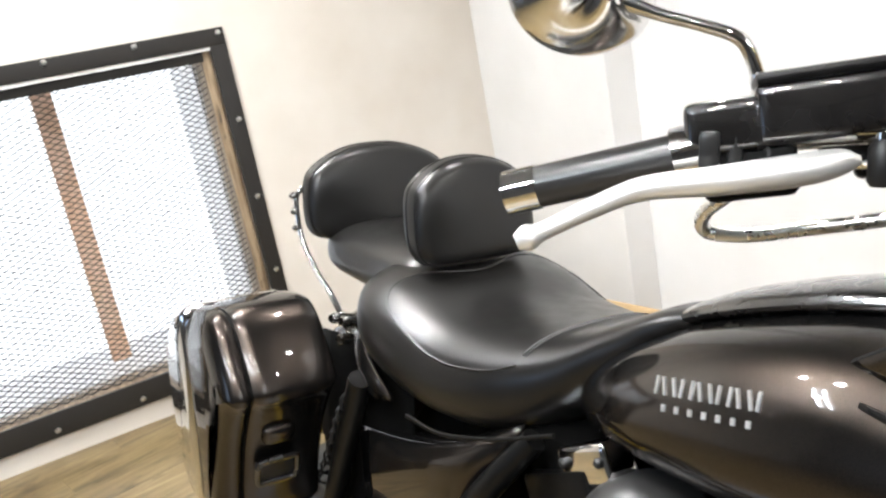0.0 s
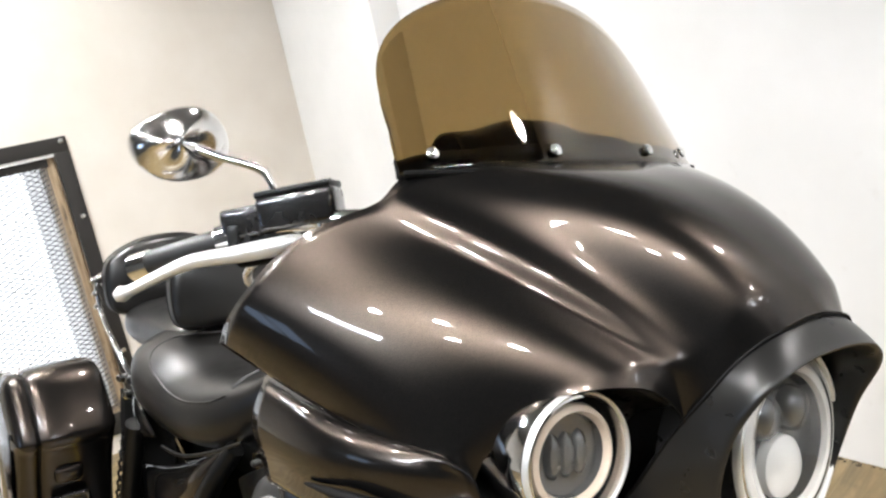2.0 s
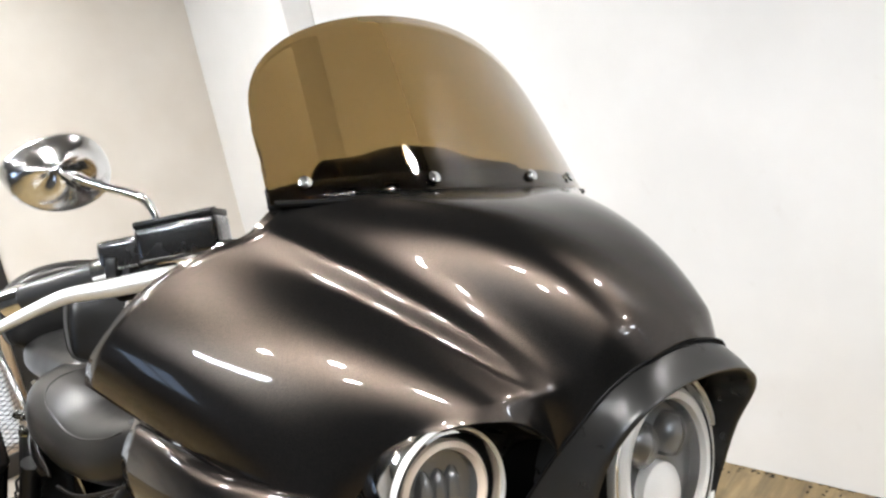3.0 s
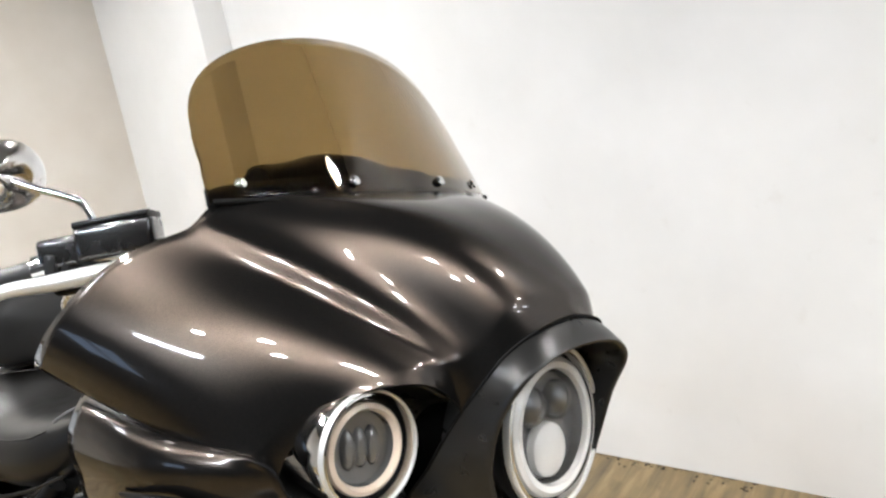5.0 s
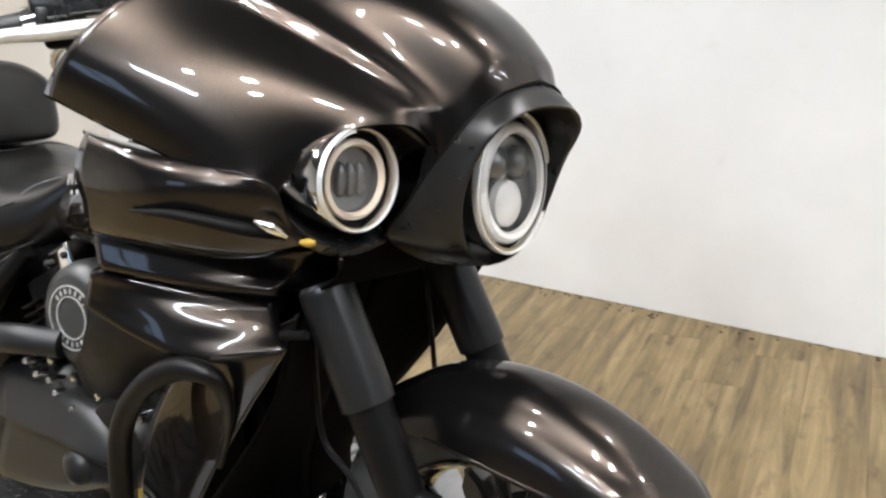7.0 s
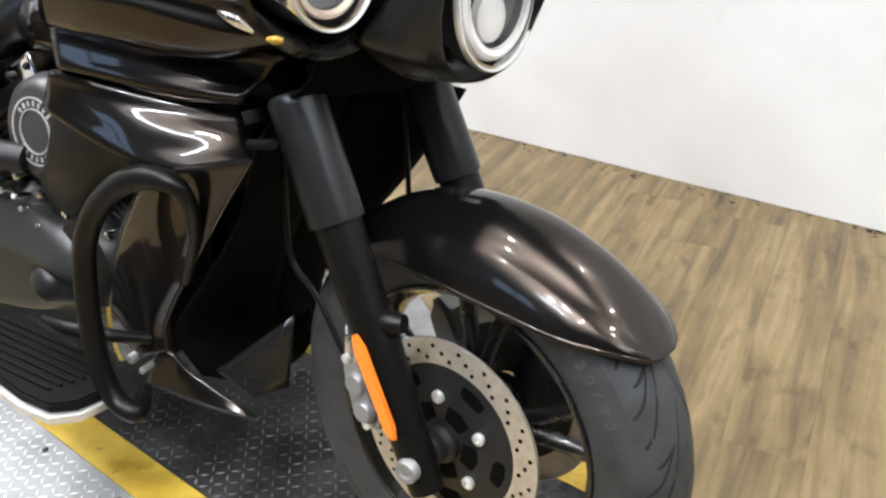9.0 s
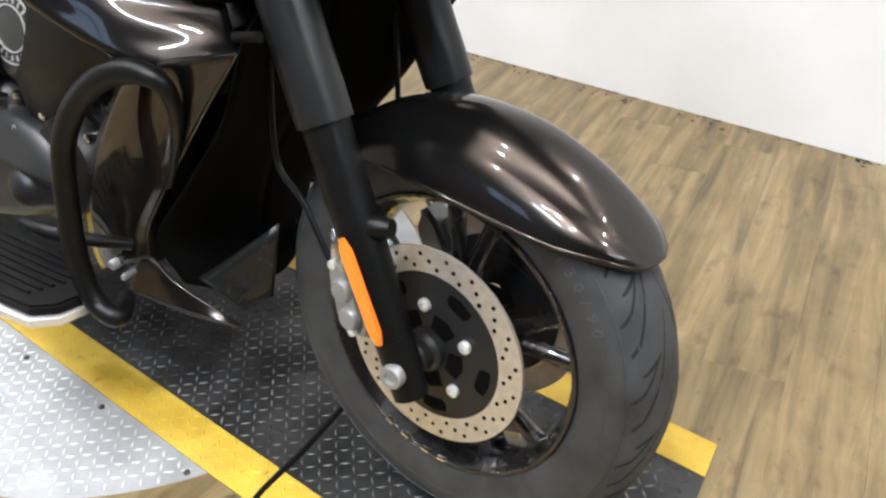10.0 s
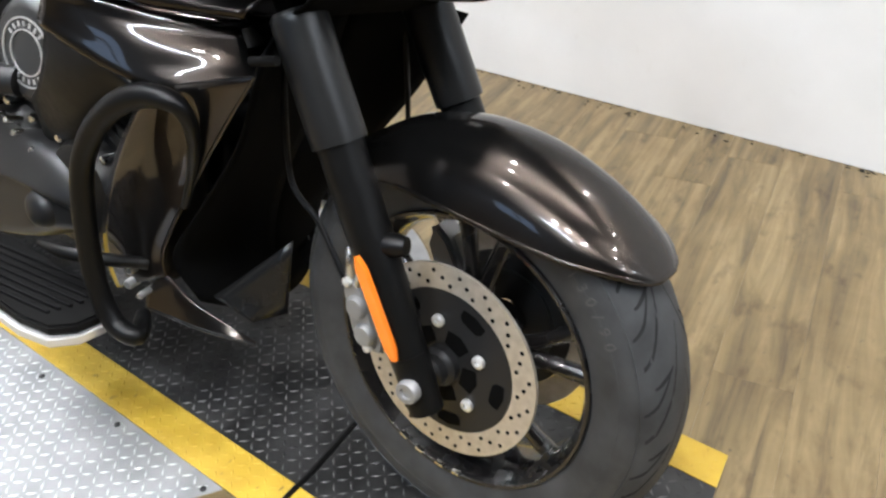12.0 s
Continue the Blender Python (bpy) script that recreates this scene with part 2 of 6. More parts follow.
def wood_material():
    m = material("vinyl_wood_plank", (0.35, 0.25, 0.13), 0.42, Coat_Weight=0.2, Coat_Roughness=0.3)
    nt = m.node_tree
    b = nt.nodes["Principled BSDF"]
    oi = nt.nodes.new("ShaderNodeObjectInfo")
    tc = nt.nodes.new("ShaderNodeTexCoord")
    off = nt.nodes.new("ShaderNodeVectorMath")
    off.operation = "MULTIPLY_ADD"
    off.inputs[1].default_value = (9, 9, 9)
    comb = nt.nodes.new("ShaderNodeCombineXYZ")
    for k in range(3):
        nt.links.new(oi.outputs["Random"], comb.inputs[k])
    nt.links.new(comb.outputs[0], off.inputs[0])
    nt.links.new(tc.outputs["Object"], off.inputs[2])
    mp = nt.nodes.new("ShaderNodeMapping")
    mp.inputs["Scale"].default_value = (17, 1.5, 1)
    nt.links.new(off.outputs[0], mp.inputs["Vector"])
    n1 = nt.nodes.new("ShaderNodeTexNoise")
    n1.inputs["Scale"].default_value, n1.inputs["Detail"].default_value, n1.inputs["Roughness"].default_value = 1.6, 6, 0.6
    n1.inputs["Distortion"].default_value = 0.6
    nt.links.new(mp.outputs[0], n1.inputs["Vector"])
    r1 = nt.nodes.new("ShaderNodeValToRGB")
    r1.color_ramp.elements[0].position, r1.color_ramp.elements[0].color = 0.27, (0.062, 0.044, 0.022, 1)
    r1.color_ramp.elements[1].position, r1.color_ramp.elements[1].color = 0.74, (0.285, 0.214, 0.107, 1)
    el = r1.color_ramp.elements.new(0.5)
    el.color = (0.170, 0.122, 0.053, 1)
    nt.links.new(n1.outputs["Fac"], r1.inputs["Fac"])
    # dark knots and saw marks
    mp2 = nt.nodes.new("ShaderNodeMapping")
    mp2.inputs["Scale"].default_value = (5, 2.2, 1)
    nt.links.new(off.outputs[0], mp2.inputs["Vector"])
    n2 = nt.nodes.new("ShaderNodeTexNoise")
    n2.inputs["Scale"].default_value, n2.inputs["Detail"].default_value = 4.0, 5
    nt.links.new(mp2.outputs[0], n2.inputs["Vector"])
    r2 = nt.nodes.new("ShaderNodeValToRGB")
    r2.color_ramp.elements[0].position, r2.color_ramp.elements[0].color = 0.58, (1, 1, 1, 1)
    r2.color_ramp.elements[1].position, r2.color_ramp.elements[1].color = 0.74, (0.36, 0.30, 0.23, 1)
    nt.links.new(n2.outputs["Fac"], r2.inputs["Fac"])
    mx = nt.nodes.new("ShaderNodeMixRGB")
    mx.blend_type = "MULTIPLY"
    mx.inputs["Fac"].default_value = 0.85
    nt.links.new(r1.outputs["Color"], mx.inputs["Color1"])
    nt.links.new(r2.outputs["Color"], mx.inputs["Color2"])
    # broad grey-brown patches that run across the boards
    geo = nt.nodes.new("ShaderNodeNewGeometry")
    n3 = nt.nodes.new("ShaderNodeTexNoise")
    n3.inputs["Scale"].default_value, n3.inputs["Detail"].default_value, n3.inputs["Roughness"].default_value = 4.2, 7, 0.68
    nt.links.new(geo.outputs["Position"], n3.inputs["Vector"])
    r3 = nt.nodes.new("ShaderNodeMapRange")
    r3.inputs["From Min"].default_value, r3.inputs["From Max"].default_value = 0.44, 0.70
    r3.inputs["To Max"].default_value = 0.85
    nt.links.new(n3.outputs["Fac"], r3.inputs["Value"])
    mx3 = nt.nodes.new("ShaderNodeMixRGB")
    mx3.blend_type = "MULTIPLY"
    mx3.inputs["Color2"].default_value = (0.70, 0.64, 0.55, 1)
    nt.links.new(r3.outputs["Result"], mx3.inputs["Fac"])
    nt.links.new(mx.outputs["Color"], mx3.inputs["Color1"])
    hs = nt.nodes.new("ShaderNodeHueSaturation")
    vr = nt.nodes.new("ShaderNodeMapRange")
    vr.inputs["To Min"].default_value, vr.inputs["To Max"].default_value = 0.96, 1.05
    nt.links.new(oi.outputs["Random"], vr.inputs["Value"])
    nt.links.new(vr.outputs["Result"], hs.inputs["Value"])
    nt.links.new(mx3.outputs["Color"], hs.inputs["Color"])
    nt.links.new(hs.outputs["Color"], b.inputs["Base Color"])
    bp = nt.nodes.new("ShaderNodeBump")
    bp.inputs["Strength"].default_value, bp.inputs["Distance"].default_value = 0.15, 0.001
    nt.links.new(n1.outputs["Fac"], bp.inputs["Height"])
    nt.links.new(bp.outputs["Normal"], b.inputs["Normal"])
    return m


PLANK = wood_material()
scuff(PLANK, 42, (0.07, 0.05, 0.03), 0.665, 0.73, (1.4, 0.9, 1), 0.8)
JOINT = material("dark_floor_joint", (0.20, 0.155, 0.095), 0.8)

# ---- mesh helpers ----


def spline(pts, n, closed=False):
    """n points a span along a smooth curve through pts (arrays of any shape along the first axis)."""
    p = np.asarray(pts, float)
    k = len(p)
    out = []
    for i in range(k if closed else k - 1):
        if closed:
            a, b, c, d = p[(i - 1) % k], p[i], p[(i + 1) % k], p[(i + 2) % k]
        else:
            b, c = p[i], p[i + 1]
            a = p[i - 1] if i > 0 else 2 * b - c
            d = p[i + 2] if i + 2 < k else 2 * c - b
        for j in range(n):
            t = j / n
            out.append(0.5 * (2 * b + (c - a) * t + (2 * a - 5 * b + 4 * c - d) * t * t + (3 * b - a - 3 * c + d) * t ** 3))
    if not closed:
        out.append(p[-1])
    return np.array(out)


def add_grid(bm, g, close_u=False, close_v=False, flip=False):
    nu, nv = len(g), len(g[0])
    vs = [[bm.verts.new(tuple(g[i][j])) for j in range(nv)] for i in range(nu)]
    for i in range(nu if close_u else nu - 1):
        for j in range(nv if close_v else nv - 1):
            q = [vs[i][j], vs[(i + 1) % nu][j], vs[(i + 1) % nu][(j + 1) % nv], vs[i][(j + 1) % nv]]
            try:
                bm.faces.new(q[::-1] if flip else q)
            except ValueError:
                pass
    return vs


def surf(bm, ctrl, nu=5, nv=5, close_u=False, close_v=False, flip=False, ease=0):
    """A smooth skin through a small net of control points."""
    g = spline(ctrl, nu, close_u)
    g = spline(g.transpose(1, 0, 2), nv, close_v).transpose(1, 0, 2)
    for _ in range(ease):                     # evens out small ripples, edges held
        g[1:-1] = 0.5 * g[1:-1] + 0.25 * (g[:-2] + g[2:])
        g[:, 1:-1] = 0.5 * g[:, 1:-1] + 0.25 * (g[:, :-2] + g[:, 2:])
    return add_grid(bm, g, close_u, close_v, flip)


def cap(bm, ring, flip=False):
    try:
        bm.faces.new(ring[::-1] if flip else ring)
    except ValueError:
        pass


def tube(bm, path, radius, seg=12, n=6, flat=1.0, caps=True):
    """A round bar swept along a smooth path; radius may be one number or one for each point."""
    path = np.asarray(path, float)
    rr = np.full(len(path), radius) if np.isscalar(radius) else np.asarray(radius, float)
    full = spline(np.c_[path, rr], n) if len(path) > 2 else np.c_[path, rr]
    p, r = full[:, :3], full[:, 3]
    tang = np.gradient(p, axis=0)
    rings, ref = [], Vector((0, 0, 1))
    if abs(Vector(tang[0]).normalized().z) > 0.9:
        ref = Vector((0, 1, 0))
    for i in range(len(p)):
        t = Vector(tang[i]).normalized()
        u = (ref - t * ref.dot(t)).normalized()
        w = t.cross(u)
        ref = u
        rings.append([bm.verts.new(Vector(p[i]) + (u * (flat * math.cos(a)) + w * math.sin(a)) * float(r[i])) for a in np.linspace(0, 2 * math.pi, seg, endpoint=False)])
    for i in range(len(rings) - 1):
        for j in range(seg):
            bm.faces.new((rings[i][j], rings[i][(j + 1) % seg], rings[i + 1][(j + 1) % seg], rings[i + 1][j]))
    if caps:
        cap(bm, rings[0], True)
        cap(bm, rings[-1])
    return rings


def lathe(bm, profile, m=None, seg=48, closed=False, caps=False):
    """Turns a profile of (radius, height) round the local z axis, placed by m."""
    m = m or Matrix()
    rings = []
    for r, h in profile:
        rings.append([bm.verts.new(m @ Vector((r * math.cos(a), r * math.sin(a), h))) for a in np.linspace(0, 2 * math.pi, seg, endpoint=False)])
    for i in range(len(rings) if closed else len(rings) - 1):
        a, b = rings[i], rings[(i + 1) % len(rings)]
        for j in range(seg):
            try:
                bm.faces.new((a[j], a[(j + 1) % seg], b[(j + 1) % seg], b[j]))
            except ValueError:
                pass
    if caps and not closed:
        if profile[0][0] > 1e-5:
            cap(bm, rings[0], True)
        if profile[-1][0] > 1e-5:
            cap(bm, rings[-1])
    return rings


def box(bm, sx, sy, sz, m=None, bevel=0.0, seg=2):
    m = m or Matrix()
    r = bmesh.ops.create_cube(bm, size=1.0, matrix=m @ Matrix.Diagonal((sx, sy, sz, 1)))
    if bevel:
        es = list({e for v in r["verts"] for e in v.link_edges})
        bmesh.ops.bevel(bm, geom=es, offset=bevel, segments=seg, affect="EDGES", profile=0.6)


def prism(bm, outline, m, depth, bevel=0.0):
    """A flat plate with an outline in the local xy plane, depth along local z."""
    a = [bm.verts.new(m @ Vector((x, y, 0))) for x, y in outline]
    b = [bm.verts.new(m @ Vector((x, y, depth))) for x, y in outline]
    fs = [bm.faces.new(a[::-1]), bm.faces.new(b)]
    k = len(a)
    for i in range(k):
        bm.faces.new((a[i], a[(i + 1) % k], b[(i + 1) % k], b[i]))
    if bevel:
        es = [e for f in fs for e in f.edges]
        bmesh.ops.bevel(bm, geom=es, offset=bevel, segments=2, affect="EDGES")


def frame_to(origin, z, x=(0, 0, 1)):
    """A placement with local z along z and local x as near x as can be."""
    z = Vector(z).normalized()
    x = Vector(x)
    x = (x - z * x.dot(z)).normalized()
    y = z.cross(x)
    return Matrix.Translation(origin) @ Matrix((x, y, z)).transposed().to_4x4()


def finish(name, bm, mat, smooth=True, angle=40):
    bmesh.ops.remove_doubles(bm, verts=bm.verts, dist=1e-5)
    bmesh.ops.recalc_face_normals(bm, faces=bm.faces)
    me = bpy.data.meshes.new(name)
    for f in bm.faces:
        f.smooth = smooth
    if smooth:
        for e in bm.edges:
            if len(e.link_faces) == 2 and e.calc_face_angle(0) > radians(angle):
                e.smooth = False
    bm.to_mesh(me)
    bm.free()
    me.materials.append(mat)
    return new(name, me)


def part(name, bm, mat, parent, label="", smooth=True, angle=40, thick=0.0, outward=0.0):
    ob = finish(name, bm, mat, smooth, angle)
    ob.parent = parent
    if label:
        ob["label"] = label
    if thick:
        s = ob.modifiers.new("thickness", "SOLIDIFY")
        s.thickness, s.offset = thick, outward
        if mat is PAINT:
            ob.data.materials.append(PLASTIC)
            s.material_offset_rim = 1
    return ob


def thing(name, bm, mat, label, category, kind="", group="", smooth=True, angle=40):
    return tagged(finish(name, bm, mat, smooth, angle), label, category, group, kind)


def empty(name, label, category, kind="", group=""):
    return tagged(new(name), label, category, group, kind)


# ---- room ----
bm = bmesh.new()
box(bm, 8.31, 0.15, CEIL, pose(0.845, WALL_Y + 0.075, CEIL / 2))
thing("wall_north", bm, WALL, "white painted plaster wall with faint marks", "wall", "structure")
bm = bmesh.new()
box(bm, 0.82, 0.135, CEIL, pose(-2.90, 1.4775, CEIL / 2), 0.004)
thing("wall_pier", bm, WALL, "shallow painted wall pier in the corner", "wall", "structure")
# window wall with an opening
WY0, WY1, WZ0, WZ1 = -1.06, 0.262, 0.155, 1.30
SOUTH = -4.2
bm = bmesh.new()
box(bm, 0.15, WALL_Y - WY1, CEIL, pose(WALL_X - 0.075, (WALL_Y + WY1) / 2, CEIL / 2))
box(bm, 0.15, WY0 - SOUTH, CEIL, pose(WALL_X - 0.075, (WY0 + SOUTH) / 2, CEIL / 2))
box(bm, 0.15, WY1 - WY0, CEIL - WZ1, pose(WALL_X - 0.075, (WY0 + WY1) / 2, (CEIL + WZ1) / 2))
box(bm, 0.15, WY1 - WY0, WZ0, pose(WALL_X - 0.075, (WY0 + WY1) / 2, WZ0 / 2))
thing("wall_west", bm, CREAM, "off-white painted wall with a low window", "wall", "structure")
bm = bmesh.new()
box(bm, 1.26, 0.15, CEIL, pose(-2.68, SOUTH - 0.075, CEIL / 2))
box(bm, 6.15, 0.15, CEIL, pose(1.925, SOUTH - 0.075, CEIL / 2))
box(bm, 0.9, 0.15, 1.15, pose(-1.6, SOUTH - 0.075, 0.575))
box(bm, 0.9, 0.15, CEIL - 2.15, pose(-1.6, SOUTH - 0.075, (CEIL + 2.15) / 2))
thing("wall_south", bm, GREYWALL, "grey painted wall with a window", "wall", "structure")
bm = bmesh.new()
box(bm, 0.15, 1.7 - SOUTH, CEIL, pose(4.925, (1.7 + SOUTH) / 2 - 0.002, CEIL / 2))
thing("wall_east", bm, GREYWALL, "plain grey painted wall", "wall", "structure")
bm = bmesh.new()
box(bm, 8.46, 1.695 - SOUTH + 0.15, 0.1, pose(0.77, (1.695 + SOUTH - 0.15) / 2, CEIL + 0.05))
thing("ceiling", bm, CEILING, "plain grey ceiling", "ceiling", "structure")
bm = bmesh.new()
box(bm, 8.46, 1.695 - SOUTH + 0.15, 0.1, pose(0.77, (1.695 + SOUTH - 0.15) / 2, -0.056))
floor = thing("floor", bm, JOINT, "floor of brown wood-look planks", "floor", "structure")

# window behind the camera, which shows in the paint
win2 = empty("window_2", "plain window with bluish daylight behind it", "window", "structure")
for x, z, sx, sz in ((-2.02, 1.65, 0.06, 1.0), (-1.18, 1.65, 0.06, 1.0), (-1.6, 1.18, 0.78, 0.06), (-1.6, 2.12, 0.78, 0.06), (-1.6, 1.65, 0.05, 0.88)):
    bm = bmesh.new()
    box(bm, sx, 0.08, sz, pose(x, SOUTH - 0.06, z), 0.004)
    part("window_frame", bm, FIXTURE, win2)
bm = bmesh.new()
box(bm, 5.0, 0.02, 4.0, pose(-1.6, SOUTH - 0.9, 1.6))
thing("backdrop_south", bm, emitter("blue_daylight", (0.55, 0.72, 1.0), 3.6), "bluish daylight outside the window", "backdrop", "structure")

# window: black bolted frame, wooden lining, metal mesh, post outside
win = empty("window_1", "low window with a black bolted frame and expanded metal mesh", "window", "structure")
FO = 0.062
for name, y0, y1, z0, z1 in (("frame_rail", WY0 - FO, WY1 + FO, WZ1 + 0.012, WZ1 + 0.075), ("frame_rail", WY0 - FO, WY1 + FO, WZ0 - 0.072, WZ0 + 0.02),
                             ("frame_rail", WY1, WY1 + FO, WZ0 + 0.02, WZ1 + 0.012), ("frame_rail", WY0 - FO, WY0, WZ0 + 0.02, WZ1 + 0.012)):
    bm = bmesh.new()
    box(bm, 0.016, y1 - y0, z1 - z0, pose(WALL_X + 0.008, (y0 + y1) / 2, (z0 + z1) / 2), 0.002)
    part(name, bm, FRAME_BLACK, win)
bolt_bm = bmesh.new()
lathe(bolt_bm, [(0.0105, 0), (0.0105, 0.002), (0.008, 0.006), (0.0, 0.0075)], seg=12)
bolt_me = finish("bolt", bolt_bm, ALU)
bolt_me.parent, bolt_me.matrix_basis = win, frame_to((WALL_X + 0.016, 0.302, 1.357), (1, 0, 0))
for y, z in [(0.30, 1.034), (0.298, 0.733), (0.298, 0.43), (0.298, 0.13), (0.0, 1.36), (-0.30, 1.36), (-0.60, 1.36), (-0.90, 1.36), (0.02, 0.109), (-0.317, 0.109), (-0.62, 0.109), (-0.93, 0.109)]:
    b2 = bpy.data.objects.new("bolt", bolt_me.data)
    scene.collection.objects.link(b2)
    b2.parent, b2.matrix_basis = win, frame_to((WALL_X + 0.016, y, z), (1, 0, 0))
bm = bmesh.new()
box(bm, 0.012, WY1 - WY0, 0.012, pose(WALL_X + 0.006, (WY0 + WY1) / 2, WZ1 + 0.006))
part("bright_bead", bm, FIXTURE, win, "bright white bead under the top rail")
bm = bmesh.new()
box(bm, 0.008, WY1 - WY0 - 0.06, 0.036, pose(WALL_X - 0.006, (WY0 + WY1) / 2, WZ1 - 0.019), 0.002)
part("mesh_edge", bm, FRAME_BLACK, win, "dark folded edge of the mesh")
for y0, y1, z0, z1 in ((WY1 - 0.040, WY1, WZ0, WZ1), (WY0, WY0 + 0.03, WZ0, WZ1), (WY0 + 0.03, WY1 - 0.03, WZ0, WZ0 + 0.02)):
    bm = bmesh.new()
    box(bm, 0.13, y1 - y0 - 0.004, z1 - z0 - 0.004, pose(WALL_X - 0.07, (y0 + y1) / 2, (z0 + z1) / 2), 0.002)
    part("lining", bm, WOODTRIM, win, "stained wooden lining")
# mesh of flattened strands
bm = bmesh.new()
PW, PH = 0.046, 0.021
ny, nz = int((WY1 - WY0 - 0.06) / PW), int((WZ1 - WZ0 - 0.02) / PH)
for k in range(2 * nz):
    z = WZ0 + 0.03 + k * PH / 2
    if z > WZ1 - 0.01:
        break
    for j in range(ny):
        y = WY0 + 0.035 + (j + (0.5 if k % 2 else 0.0)) * PW
        for s in (-1, 1):
            a, b = Vector((WALL_X - 0.012, y, z)), Vector((WALL_X - 0.008, y + s * PW / 2, z + PH / 2))
            if not WY0 + 0.02 < b.y < WY1 - 0.02:
                continue
            w = Vector((0, 0, 0.0017))
            d = Vector((0.0022, 0, 0))
            q = [bm.verts.new(c) for c in (a - w, b - w, b + w, a + w, a - w + d, b - w + d, b + w + d, a + w + d)]
            for f in ((0, 1, 2, 3), (4, 5, 6, 7), (0, 1, 5, 4), (3, 2, 6, 7)):
                bm.faces.new([q[i] for i in f])
me = bpy.data.meshes.new("metal_mesh")
bm.to_mesh(me)
bm.free()
me.materials.append(FRAME_BLACK)
mesh_ob = new("metal_mesh", me)
mesh_ob.parent = win
mesh_ob["kind"] = "stuff"
bm = bmesh.new()
box(bm, 0.004, WY1 - WY0 - 0.064, WZ1 - WZ0 - 0.026, pose(WALL_X - 0.10, (WY0 + WY1) / 2, (WZ0 + WZ1) / 2 + 0.008))
pane = part("pane", bm, GLASS, win)
pane.visible_shadow = False
bm = bmesh.new()
box(bm, 0.05, 0.072, 1.3, pose(WALL_X - 0.26, -0.320, 0.85), 0.004)
thing("outer_post", bm, RUSTY, "red-brown painted post outside the window", "post")
bm = bmesh.new()
box(bm, 0.40, 2.2, 0.06, pose(WALL_X - 0.36, -0.4, 0.14), 0.004)
box(bm, 0.40, 0.06, 1.3, pose(WALL_X - 0.36, WY1 - 0.012, 0.82), 0.004)
thing("outer_sill", bm, FIXTURE, "weathered white sill and jamb outside the window", "sill", "structure")
bm = bmesh.new()
box(bm, 0.02, 9.0, 6.0, pose(WALL_X - 2.2, -0.4, 1.2))
thing("backdrop", bm, BRIGHT, "bright overexposed daylight outside", "backdrop", "structure")

# ceiling lamps, most of them seen as glints on the paint
SPOT_W, TUBE_W = 18.5, 20.0


def spot_lamp(x, y):
    root = empty("ceiling_spot", "small warm round ceiling spotlight", "lamp", group="ceiling spots")
    root.location = (x, y, CEIL)
    b = bmesh.new()
    lathe(b, [(0.07, 0.0), (0.07, -0.03), (0.06, -0.05), (0.056, -0.012), (0.0, -0.012)], seg=24)
    part("housing", b, CHROME, root)
    b = bmesh.new()
    lathe(b, [(0.05, -0.03), (0.03, -0.034), (0.0, -0.036)], seg=20)
    part("bulb", b, LAMP_WARM, root)
    return root


def shine(x, y, power, sx, sy, color, shape, turn=0):
    lamp_ = bpy.data.lights.new("lamp_light", "AREA")
    lamp_.shape, lamp_.size, lamp_.energy, lamp_.color = shape, sx, power, color
    if shape == "RECTANGLE":
        lamp_.size_y = sy
    else:
        lamp_.spread = radians(135)
    ob = new("lamp_light", lamp_)
    ob.matrix_world = pose(x, y, CEIL - 0.10, 0, 0, turn)


# the spot at (-1.4, 0.85) is an added lamp that brightens the wall pier
SPOTS = ((-0.64, -0.90), (0.10, -1.50), (0.46, -1.10), (0.76, 1.22), (0.88, -0.95), (0.76, -1.60), (2.5, -0.2), (1.7, 0.7), (-1.4, 0.85), (-2.2, -0.1), (-2.65, 0.0), (-2.45, -0.75), (-1.3, -1.3))
spot0 = spot_lamp(*SPOTS[0])
for x, y in SPOTS[1:]:
    copy_thing(spot0, pose(x, y, CEIL))
for x, y in SPOTS:
    shine(x, y, SPOT_W, 0.10, 0.10, (1.0, 0.945, 0.87), "DISK")


def tube_lamp(x, y, turn):
    root = empty("tube_lamp", "white ceiling fitting with fluorescent tubes", "lamp", group="tube lamps")
    root.matrix_basis = pose(x, y, CEIL, 0, 0, turn)
    b = bmesh.new()
    box(b, 0.86, 0.20, 0.05, pose(0, 0, -0.026), 0.008)
    part("housing", b, FIXTURE, root)
    for s in (-0.06, 0.06):
        b = bmesh.new()
        tube(b, [(-0.4, s, -0.075), (0.4, s, -0.075)], 0.016, seg=10)
        part("tube", b, LAMP_TUBE, root)
    return root


TUBES = ((0.0, -2.5, 0), (3.4, 0.9, 90), (3.0, -0.6, 90), (-2.4, -0.8, 90), (4.2, -0.6, 90))
t0 = tube_lamp(*TUBES[0])
for x, y, r in TUBES[1:]:
    copy_thing(t0, pose(x, y, CEIL, 0, 0, r))
for x, y, r in TUBES:
    for s in (-0.06, 0.06):
        q = pose(x, y, 0, 0, 0, r) @ Vector((0, s, 0))
        shine(q.x, q.y, TUBE_W * (1.9 if y < -2 else 0.5), 0.8, 0.03, (0.88, 0.95, 1.0), "RECTANGLE", r)

# ---- platform: tread plate lane between yellow lines, on a round silver plate ----
lane = empty("platform", "black tread plate lane with yellow edge lines", "platform", "structure")
X0, X1, Y0, Y1 = -2.6, 0.40, -0.225, 0.345


def lane_end(y):
    """The lane is cut off a little askew."""
    return 0.319 + 0.142 * (0.316 - y)


